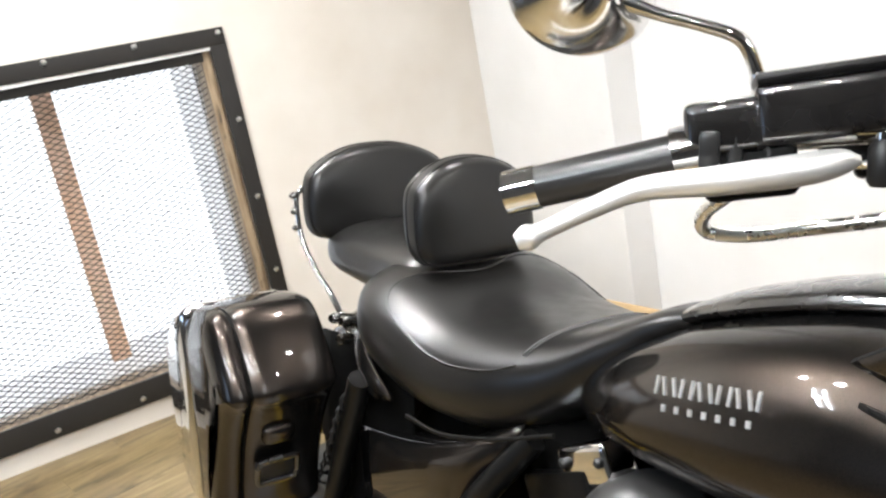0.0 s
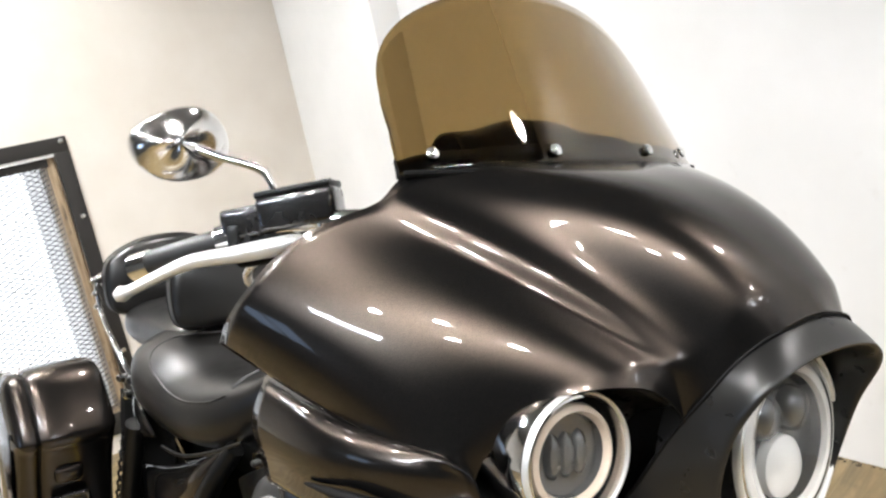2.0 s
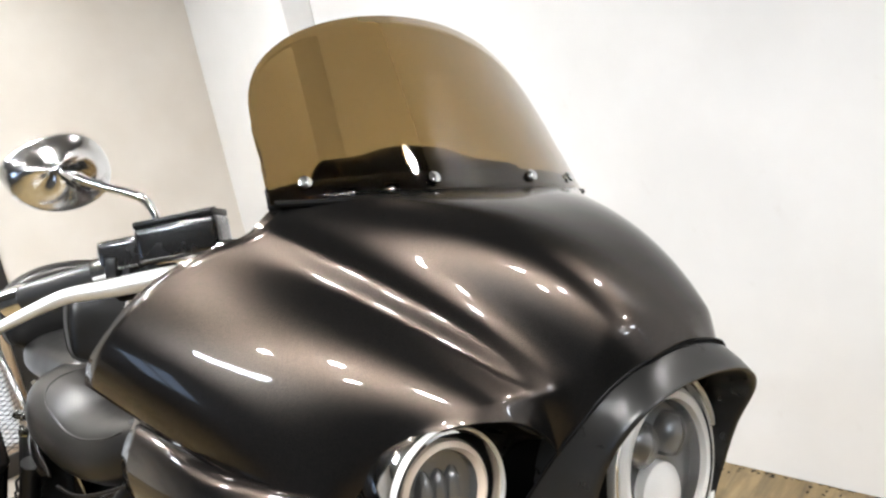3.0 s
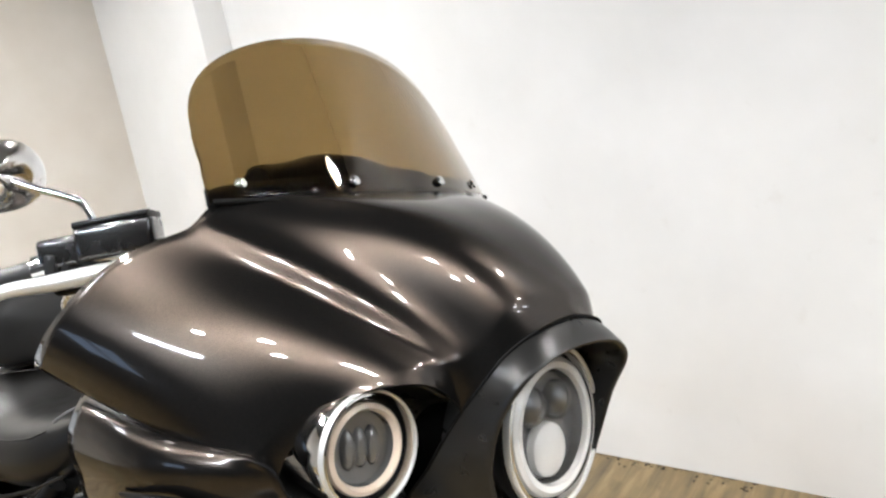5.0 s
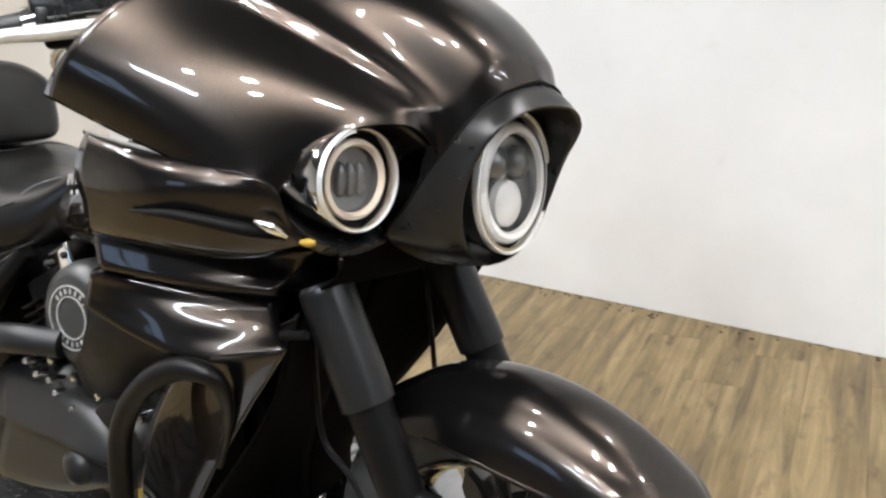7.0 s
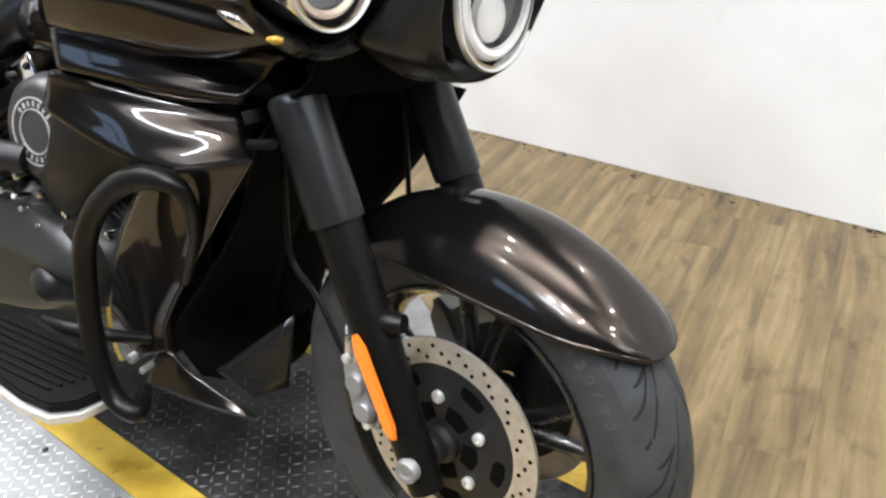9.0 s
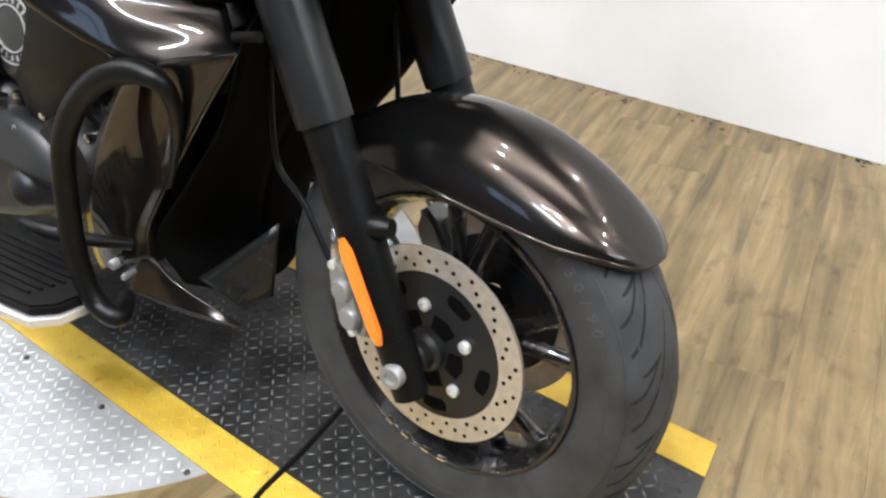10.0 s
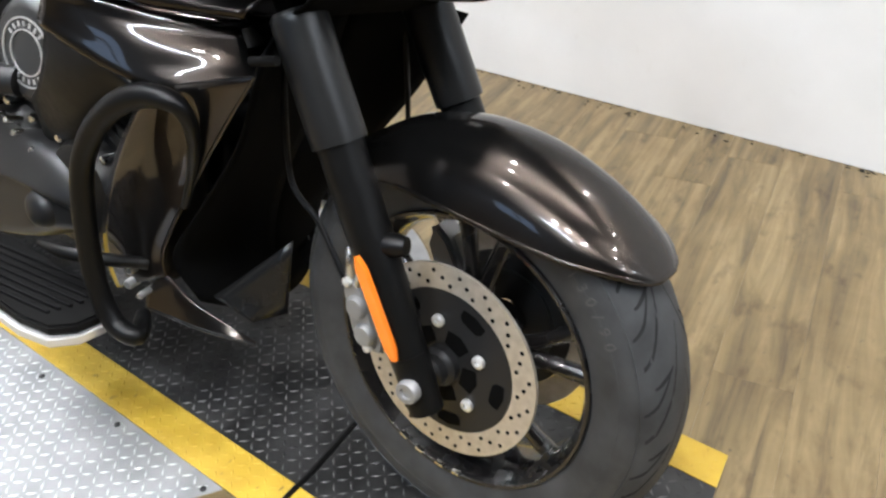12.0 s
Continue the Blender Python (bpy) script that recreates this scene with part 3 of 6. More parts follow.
bm = bmesh.new()
prism(bm, [(X0, Y0), (lane_end(Y0), Y0), (lane_end(Y1), Y1), (X0, Y1)], pose(0, 0, -0.008), 0.012)
part("plate", bm, PLATE, lane)
for y in (-0.186, 0.304):
    bm = bmesh.new()
    prism(bm, [(X0, y - 0.039), (lane_end(y - 0.039), y - 0.039), (lane_end(y + 0.039), y + 0.039), (X0, y + 0.039)], pose(0, 0, 0.0027), 0.003)
    part("yellow_line", bm, YELLOW, lane, "worn yellow painted edge line")


def treads(name, mat, inside, x0, x1, y0, y1, parent, z):
    """Raised lozenges in two directions, joined into one mesh."""
    rng = random.Random(3)
    vs, fs = [], []
    p = 0.0205
    for i in range(int((x1 - x0) / p)):
        for j in range(int((y1 - y0) / p)):
            x, y = x0 + (i + 0.5) * p, y0 + (j + 0.5) * p
            if not inside(x, y) or x > lane_end(y) - 0.012:
                continue
            a = radians(45 if (i + j) % 2 else -45)
            u, w = Vector((math.cos(a), math.sin(a), 0)), Vector((-math.sin(a), math.cos(a), 0))
            c, h = Vector((x, y, z)), 0.0016 + 0.0004 * rng.random()
            k = len(vs)
            vs += [c - u * 0.0100, c + w * 0.0022, c + u * 0.0100, c - w * 0.0022, c - u * 0.006 + Vector((0, 0, h)), c + u * 0.006 + Vector((0, 0, h))]
            fs += [(k, k + 4, k + 1), (k + 1, k + 4, k + 5), (k + 1, k + 5, k + 2), (k, k + 3, k + 4), (k + 3, k + 5, k + 4), (k + 3, k + 2, k + 5)]
    me = bpy.data.meshes.new(name)
    me.from_pydata(vs, [], fs)
    for f in me.polygons:
        f.use_smooth = True
    me.materials.append(mat)
    ob = new(name, me)
    ob.parent = parent
    ob["kind"] = "stuff"
    return ob


treads("tread", TREAD, lambda x, y: -0.146 < y < 0.264 and not (x > -0.30 and y < 0.045), -1.9, X1, Y0, Y1, lane, 0.004)
# those nearest to the wheel, one by one
h = 0.0018
tread_me = bpy.data.meshes.new("tread")
tread_me.from_pydata([(-0.010, 0, 0), (0, 0.0022, 0), (0.010, 0, 0), (0, -0.0022, 0), (-0.0055, 0, h), (0.0055, 0, h)], [], [(0, 4, 1), (1, 4, 5), (1, 5, 2), (0, 3, 4), (3, 5, 4), (3, 2, 5)])
tread_me.materials.append(TREAD)
for f in tread_me.polygons:
    f.use_smooth = True
for i in range(int((X1 + 1.9) / 0.0205)):
    for j in range(int((Y1 - Y0) / 0.0205)):
        x, y = -1.9 + (i + 0.5) * 0.0205, Y0 + (j + 0.5) * 0.0205
        if -0.146 < y < 0.045 and -0.30 < x < lane_end(y) - 0.012:
            ob = bpy.data.objects.new("tread", tread_me)
            scene.collection.objects.link(ob)
            ob.parent = lane
            ob.matrix_basis = pose(x, y, 0.004, 0, 0, 45 if (i + j) % 2 else -45)
treads("tread", YELLOW, lambda x, y: y < -0.15 or y > 0.268, -1.9, X1, Y0, Y1, lane, 0.0057)
disc = empty("turntable", "round silver tread plate set flush in the floor", "turntable", "structure")
TC, TR = (-0.87, 0.06), 0.60
bm = bmesh.new()
lathe(bm, [(TR, -0.012), (TR, -0.001), (TR - 0.003, 0.0), (0.0, 0.0)], Matrix.Translation((*TC, 0.0016)), 96)
part("plate", bm, SILVER, disc)
treads("tread", SILVER_TREAD, lambda x, y: math.hypot(x - TC[0], y - TC[1]) < TR - 0.012 and y < Y0 - 0.008, TC[0] - TR, TC[0] + TR, TC[1] - TR, Y0, disc, 0.0016)
bm = bmesh.new()
lathe(bm, [(TR + 0.004, -0.01), (TR + 0.004, -0.001), (TR + 0.062, -0.001), (TR + 0.062, -0.01)], Matrix.Translation((*TC, 0.0018)), 96, closed=True)
part("wooden_ring", bm, PLANK, disc, "curved plank border")
for x, y in ((-0.619, -0.245), (-0.858, -0.257), (-0.368, -0.246)):
    b = bmesh.new()
    lathe(b, [(0.006, 0), (0.006, 0.002), (0.003, 0.004), (0, 0.0045)], Matrix.Translation((x, y, 0.0015)), 10)
    part("rivet", b, DARKSTEEL, disc)
bm = bmesh.new()
tube(bm, [(-0.26, 0.02, 0.006), (-0.243, -0.10, 0.006), (-0.232, -0.215, 0.006), (-0.204, -0.24, 0.004)], [0.006, 0.006, 0.005, 0.004], 8, 4)
thing("black_rod", bm, SATIN, "thin black rod lying on the tread plate", "rod")

# dirt and crumbling sealant along the foot of the wall
rng = random.Random(21)
vs, fs = [], []
for i in range(240):
    x, w, d = rng.uniform(-2.4, 1.6), rng.uniform(0.004, 0.022), rng.uniform(0.002, 0.006)
    y, k, a = WALL_Y - d - rng.random() ** 3 * 0.05, len(vs), rng.uniform(-0.4, 0.4)
    for q in range(6):
        b_ = a + q * math.pi / 3
        vs.append((x + w * 0.5 * math.cos(b_) * rng.uniform(0.6, 1.2), y + d * math.sin(b_) * rng.uniform(0.6, 1.2), 0.0003))
    vs.append((x, y, 0.0022))
    fs += [(k + q, k + (q + 1) % 6, k + 6) for q in range(6)]
me = bpy.data.meshes.new("floor_dirt")
me.from_pydata(vs, [], fs)
me.materials.append(GROOVE)
tagged(new("floor_dirt", me), "dark dirt crumbs along the foot of the wall", "dirt", kind="stuff")
# low wooden crate by the wall
CRATE_WOOD = material("pale_pine", (0.42, 0.29, 0.14), 0.6)
vary_color(CRATE_WOOD, 5, (0.34, 0.23, 0.11), (0.50, 0.36, 0.19), stretch=(1.2, 9, 9))
crate = empty("wooden_crate", "low pale pine crate on the floor by the wall", "crate")
crate.matrix_basis = pose(-2.17, 1.03, 0.0, 0, 0, 8)
for dz in (0.045, 0.135):
    for y in (-0.19, 0.19):
        bm = bmesh.new()
        box(bm, 0.46, 0.016, 0.080, pose(0, y, dz), 0.002)
        part("side_board", bm, CRATE_WOOD, crate)
    for x in (-0.222, 0.222):
        bm = bmesh.new()
        box(bm, 0.016, 0.362, 0.080, pose(x, 0, dz), 0.002)
        part("end_board", bm, CRATE_WOOD, crate)
for k in range(4):
    bm = bmesh.new()
    box(bm, 0.46, 0.092, 0.014, pose(0, -0.1455 + 0.097 * k, 0.184), 0.002)
    part("top_board", bm, CRATE_WOOD, crate)

# ---- motorcycle ----
bike = empty("motorcycle", "dark brown touring motorcycle leaning on its side stand", "motorcycle")
bike.rotation_euler = (radians(-LEAN), 0, 0)
AX = Vector((0.0, 0.0, 0.322))
ROLL = Matrix.Translation((0, 0, 1.19)) @ pose(0, 0, 0, -5.0) @ Matrix.Translation((0, 0, -1.19))


def group(name, label="", parent=None):
    ob = new(name)
    ob.parent = parent or bike
    if label:
        ob["label"] = label
    return ob


def mirrored(ctrl):
    c = np.array(ctrl, float)
    c[..., 1] *= -1
    return c


# front wheel
wheel = group("front_wheel", "black cast wheel with drilled brake discs")
WM = Matrix.Translation(AX) @ pose(0, 0, 0, 90)          # local z runs along the axle, to the right side
bm = bmesh.new()
lathe(bm, [(0.2155, 0.050), (0.218, 0.056), (0.232, 0.0615), (0.252, 0.0665), (0.272, 0.0665), (0.290, 0.0610), (0.304, 0.0485), (0.3145, 0.027), (0.3185, 0.0),
           (0.3145, -0.027), (0.304, -0.0485), (0.290, -0.0610), (0.272, -0.0665), (0.252, -0.0665), (0.232, -0.0615), (0.218, -0.056), (0.2155, -0.050), (0.212, 0.0)], WM, 96, closed=True)
tyre = part("tyre", bm, RUBBER, wheel, "worn black road tyre with curved grooves")
# tread grooves: curved dark strips laid on the crown, groove shade put into their colour
PROF = ((0.0665, 0.272), (0.0610, 0.290), (0.0485, 0.304), (0.027, 0.3145), (0.0, 0.3185))


def crown(h):
    return float(np.interp(abs(h), [q[0] for q in PROF[::-1]], [q[1] for q in PROF[::-1]]))


def groove(b, a0, a1, h0, h1, bend, width):
    rows_ = []
    for t in np.linspace(0, 1, 9):
        a, h = a0 + (a1 - a0) * t ** bend, h0 + (h1 - h0) * t
        w = width * math.sin(math.pi * min(1, max(0.06, t * 0.96 + 0.02))) ** 0.4
        row = []
        for s_ in (-0.5, 0.5):
            aa = a + s_ * w / 0.31
            r_ = crown(h) + 0.0006
            row.append(WM @ Vector((r_ * math.cos(aa), r_ * math.sin(aa), h)))
        rows_.append(row)
    add_grid(b, rows_)


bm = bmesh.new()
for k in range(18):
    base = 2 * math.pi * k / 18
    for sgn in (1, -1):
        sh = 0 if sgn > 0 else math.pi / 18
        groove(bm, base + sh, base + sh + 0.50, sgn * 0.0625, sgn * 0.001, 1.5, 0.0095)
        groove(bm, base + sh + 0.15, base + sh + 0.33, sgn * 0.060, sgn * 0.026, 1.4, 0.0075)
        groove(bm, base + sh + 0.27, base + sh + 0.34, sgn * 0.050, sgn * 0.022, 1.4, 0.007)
gr = part("groove_shade", bm, GROOVE, tyre)
gr["kind"] = "stuff"
bm = bmesh.new()
for r_ in (0.262, 0.288):
    lathe(bm, [(r_ - 0.0012, 0.0655 if r_ < 0.27 else 0.0625), (r_, 0.0668 if r_ < 0.27 else 0.0635), (r_ + 0.0012, 0.0655 if r_ < 0.27 else 0.062)], WM, 96)
part("sidewall_rib", bm, RUBBER, tyre)
rim = bmesh.new()
lathe(rim, [(0.2165, 0.052), (0.2170, 0.059), (0.2150, 0.0615), (0.2110, 0.0610), (0.2085, 0.057), (0.2060, 0.048), (0.1990, 0.040), (0.1930, 0.020), (0.1905, 0.0), (0.1930, -0.020), (0.1990, -0.040), (0.2060, -0.048), (0.2085, -0.057), (0.2110, -0.0610), (0.2150, -0.0615), (0.2170, -0.059), (0.2165, -0.052),
            (0.2110, -0.030), (0.2090, 0.0), (0.2110, 0.030)], WM, 96, closed=True)
part("rim", rim, PAINT_BLACK, wheel, "gloss black rim")
# balance weights clipped to the rim
for x, z in ((-0.085, 0.125), (-0.052, 0.115), (-0.011, 0.108), (0.021, 0.110)):
    bm = bmesh.new()
    a = math.atan2(z - AX.z, x)
    box(bm, 0.005, 0.008, 0.015, Matrix.Translation(AX) @ pose(0.2085 * math.cos(a), -0.0605, 0.2085 * math.sin(a), 0, -math.degrees(a), 0), 0.0015)
    part("balance_weight", bm, SHELL, wheel, "small silver balance weight")
bm = bmesh.new()
lathe(bm, [(0.030, 0.075), (0.034, 0.07), (0.04, 0.045), (0.055, 0.03), (0.055, -0.03), (0.04, -0.045), (0.034, -0.07), (0.030, -0.075)], WM, 32)
part("hub", bm, PAINT_BLACK, wheel)
for k in range(5):
    for s in (-0.13, 0.13):
        a0, a1 = 2 * math.pi * k / 5 + 0.3 + s * 0.6, 2 * math.pi * k / 5 + 0.3 + s * 1.5
        bm = bmesh.new()
        p0 = WM @ Vector((0.045 * math.cos(a0), 0.045 * math.sin(a0), 0.012))
        p1 = WM @ Vector((0.12 * math.cos((a0 + a1) / 2), 0.12 * math.sin((a0 + a1) / 2), 0.010))
        p2 = WM @ Vector((0.198 * math.cos(a1), 0.198 * math.sin(a1), 0.0))
        tube(bm, [p0, p1, p2], [0.016, 0.012, 0.014], 10, 4)
        part("spoke", bm, PAINT_BLACK, wheel)


def brake_disc(side):
    root = group("brake_disc", "drilled bare steel brake disc with black carrier", wheel)
    z = 0.078 * side
    b = bmesh.new()
    # closed friction ring; the dark of its drill holes is painted by black discs
    seg, lo, hi = 150, 0.113, 0.150
    lathe(b, [(lo, z - 0.0025), (hi, z - 0.0025), (hi, z + 0.0025), (lo, z + 0.0025)], WM, seg, closed=True)
    ring = part("ring", b, STEEL, root)
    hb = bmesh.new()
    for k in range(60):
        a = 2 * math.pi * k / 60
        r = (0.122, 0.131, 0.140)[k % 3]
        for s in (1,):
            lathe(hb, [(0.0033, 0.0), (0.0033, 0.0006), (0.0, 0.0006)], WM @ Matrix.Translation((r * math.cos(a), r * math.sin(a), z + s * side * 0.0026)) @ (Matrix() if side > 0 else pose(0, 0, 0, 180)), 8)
    h = part("drill_hole_shade", hb, VOID, root)
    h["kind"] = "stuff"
    b = bmesh.new()
    lathe(b, [(0.03, z - 0.003), (0.112, z - 0.003), (0.112, z + 0.003), (0.085, z + 0.004 * 1), (0.07, z + side * 0.008), (0.03, z + side * 0.008)], WM, 60, closed=True)
    part("carrier", b, DARKSTEEL, root)
    # carrier slots: black plates laid on, the dark of the openings as colour
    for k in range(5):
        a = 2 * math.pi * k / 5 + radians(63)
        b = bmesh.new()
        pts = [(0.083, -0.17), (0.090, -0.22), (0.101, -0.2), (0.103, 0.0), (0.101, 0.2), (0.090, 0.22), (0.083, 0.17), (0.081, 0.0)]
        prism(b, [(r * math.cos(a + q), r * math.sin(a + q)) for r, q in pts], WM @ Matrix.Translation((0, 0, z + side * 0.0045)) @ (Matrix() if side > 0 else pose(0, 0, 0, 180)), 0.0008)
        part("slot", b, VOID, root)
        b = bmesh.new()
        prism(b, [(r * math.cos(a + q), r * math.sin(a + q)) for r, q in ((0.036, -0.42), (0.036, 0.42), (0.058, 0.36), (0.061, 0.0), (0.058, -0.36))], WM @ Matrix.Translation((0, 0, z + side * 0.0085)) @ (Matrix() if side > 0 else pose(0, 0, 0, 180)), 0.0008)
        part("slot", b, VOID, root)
    for k in range(5):
        a = 2 * math.pi * k / 5 + radians(27)
        b = bmesh.new()
        lathe(b, [(0.0095, 0), (0.0095, 0.005), (0.007, 0.007), (0.004, 0.007), (0.004, 0.003), (0.0, 0.003)], WM @ Matrix.Translation((0.068 * math.cos(a), 0.068 * math.sin(a), z + side * 0.008)) @ (Matrix() if side > 0 else pose(0, 0, 0, 180)), 14)
        part("bolt", b, LEVER, root)
    return root


brake_disc(1)
brake_disc(-1)
bm = bmesh.new()
lathe(bm, [(0.03, 0.07), (0.03, 0.098), (0.023, 0.104), (0.023, 0.118), (0.019, 0.122), (0.013, 0.122), (0.011, 0.112), (0.0, 0.112)], WM, 24)
part("axle", bm, DARKSTEEL, wheel, "dull grey axle nut")

# front fender: a smooth shell round the tyre
def fender_ctrl(inset=0.0):
    rows = []
    for ang, top, low, half in ((128, 0.336, 0.296, 0.078), (112, 0.335, 0.260, 0.085), (95, 0.334, 0.238, 0.088), (78, 0.333, 0.236, 0.089), (64, 0.333, 0.252, 0.089), (54, 0.334, 0.276, 0.086), (47.5, 0.3350, 0.300, 0.076), (43, 0.3355, 0.318, 0.061), (39.8, 0.3350, 0.328, 0.040), (38.6, 0.3340, 0.332, 0.020)):
        a = radians(ang)
        row = []
        # domed top, a crease, then a raised flank with a rounded ridge
        side_ = [(0.0, 0.0), (0.32, 0.04), (0.52, 0.145), (0.64, 0.265), (0.72, 0.335), (0.80, 0.40), (0.875, 0.50), (0.935, 0.64), (0.975, 0.82), (1.0, 1.0)]
        for w, k in [(-w, k) for w, k in side_[:0:-1]] + side_:
            r = top - (top - low) * k - inset
            row.append((r * math.cos(a), w * (half - inset), AX.z + r * math.sin(a)))
        rows.append(row)
    return rows


bm = bmesh.new()
surf(bm, fender_ctrl(), 5, 4)
fender = part("front_fender", bm, PAINT, bike, "glossy dark brown front mudguard", thick=0.004)
# liner in near-black: shade under the mudguard is part of its colour
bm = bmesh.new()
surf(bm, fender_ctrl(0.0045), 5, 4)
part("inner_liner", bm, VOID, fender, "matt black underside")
stay = [(r * math.cos(radians(a)), r * math.sin(radians(a))) for r, a in ((0.300, 140), (0.304, 125), (0.304, 105), (0.290, 92), (0.235, 92), (0.215, 108), (0.195, 128), (0.20, 142))]
bm = bmesh.new()
prism(bm, stay, Matrix.Translation(AX + Vector((0, 0.0745, 0))) @ pose(0, 0, 0, 90), 0.003)
part("fender_stay", bm, SATIN, fender, "black fender stay plate")
edge = spline(np.array(fender_ctrl()), 4)
front_ = spline(np.array(fender_ctrl()[-1]), 4)
bm = bmesh.new()
tube(bm, np.concatenate([edge[4:, 0], front_[1:-1], edge[:3:-1, -1]]), 0.0042, 10, 1)
part("rolled_edge", bm, PAINT, fender)


def fork(side):
    """Raked fork leg with an upper cover and a slider."""
    root = group("fork_leg", "satin black raked fork leg")
    yt, yl = (-0.165, -0.153) if side < 0 else (0.062, 0.124)
    top, low = Vector((-0.262, yt, 0.93)), Vector((0.012, yl, 0.325))
    d = (low - top).normalized()
    p = lambda s: top + d * s
    L = (low - top).length
    b = bmesh.new()
    tube(b, [p(0.158), p(0.162), p(0.172), p(0.245), p(0.318), p(0.324), p(0.326)], [0.030, 0.034, 0.0365, 0.0365, 0.0365, 0.0355, 0.033], 28, 3)
    stem = bmesh.new()
    tube(stem, [p(0), p(0.17)], 0.024, 20, 2)
    part("upper_stem", stem, VOID, root)
    part("cover", b, COVER, root)
    b = bmesh.new()
    tube(b, [p(0.315), p(0.34), p(0.50), p(0.58), p(L)], [0.0318, 0.0308, 0.0298, 0.027, 0.024], 24, 3)
    part("slider", b, SATIN, root)
    b = bmesh.new()
    tube(b, [p(L - 0.05), p(L + 0.035)], [0.027, 0.024], 20, 2)
    part("axle_clamp", b, SATIN, root)
    b = bmesh.new()
    lathe(b, [(0.017, 0), (0.017, 0.010), (0.015, 0.013), (0.009, 0.013), (0.008, 0.009), (0, 0.009)], frame_to((0.014, yl + 0.021 * side, 0.333), (0.1, side, 0)), 18)
    part("axle_cap", b, CAST_GREY, root)
    b = bmesh.new()
    tube(b, [p(0.455) + Vector((0.015, 0, 0)), p(0.455) + Vector((0.036, -0.004 * side, 0.004)), p(0.455) + Vector((0.052, -0.008 * side, 0.007))], [0.016, 0.016, 0.012], 14, 4)
    part("fender_mount", b, SATIN, root)
    # amber reflector on the outer face
    b = bmesh.new()
    c, up = p(0.535) + Vector((0.006, 0.031 * side, 0)), -d
    fm = frame_to(c, (0.15, side, 0), up)
    prism(b, [(-0.074, -0.004), (-0.056, -0.0095), (0.056, -0.0095), (0.074, -0.0035), (0.074, 0.0035), (0.056, 0.0095), (-0.056, 0.0095), (-0.074, 0.004)], fm, 0.008, 0.002)
    part("reflector", b, REFLECTOR, root, "long orange side reflector")
    # caliper behind the leg
    b = bmesh.new()
    cm = frame_to(p(0.60) + Vector((-0.094, -0.030 * side, -0.006)), (0, side, 0), up)
    prism(b, [(-0.058, -0.012), (-0.030, -0.028), (0.022, -0.028), (0.034, -0.014), (0.062, -0.012), (0.066, 0.004), (0.040, 0.018), (-0.020, 0.026), (-0.05, 0.014)], cm @ Matrix.Translation((0, 0, -0.03)), 0.05, 0.007)
    cal = part("caliper", b, CAST_GREY, root, "grey brake caliper")
    for dx, dy, r in ((-0.026, -0.004, 0.018), (0.016, -0.006, 0.018)):
        b = bmesh.new()
        lathe(b, [(r, 0), (r, 0.005), (r * 0.8, 0.010), (r * 0.45, 0.011), (0, 0.0105)], cm @ Matrix.Translation((dx, dy, 0.018)), 20)
        part("piston_housing", b, CAST_GREY, cal)
    b = bmesh.new()
    tube(b, [cm @ Vector((0.058, -0.004, 0.012)), cm @ Vector((0.082, -0.014, 0.014)), cm @ Vector((0.100, -0.016, 0.010))], [0.007, 0.006, 0.0045], 10, 4)
    part("hose_end", b, ALU, cal, "bare metal hose end")
    b = bmesh.new()
    tube(b, [cm @ Vector((0.044, -0.014, 0.016)), cm @ Vector((0.070, -0.026, 0.014)), cm @ Vector((0.110, -0.022, 0.006))], [0.0045, 0.004, 0.004], 8, 4)
    part("hose_end", b, ALU, cal, "bare metal hose end")
    for dx, dy in ((-0.045, -0.002), (0.054, -0.004)):
        b = bmesh.new()
        lathe(b, [(0.007, 0), (0.007, 0.006), (0.004, 0.008), (0, 0.008)], cm @ Matrix.Translation((dx, dy, 0.019)), 12)
        part("caliper_bolt", b, LEVER, cal)
    b = bmesh.new()
    tube(b, [(-0.128, 0.128 * side, 0.40), (-0.151, 0.13 * side, 0.424), (-0.199, 0.13 * side, 0.492), (-0.247, 0.13 * side, 0.531), (-0.258, 0.13 * side, 0.610), (-0.262, 0.12 * side, 0.72), (-0.25, 0.08 * side, 0.80)], 0.0045, 8, 5)
    part("brake_hose", b, SATIN, root)
    return root


fork(-1)
fork(1)

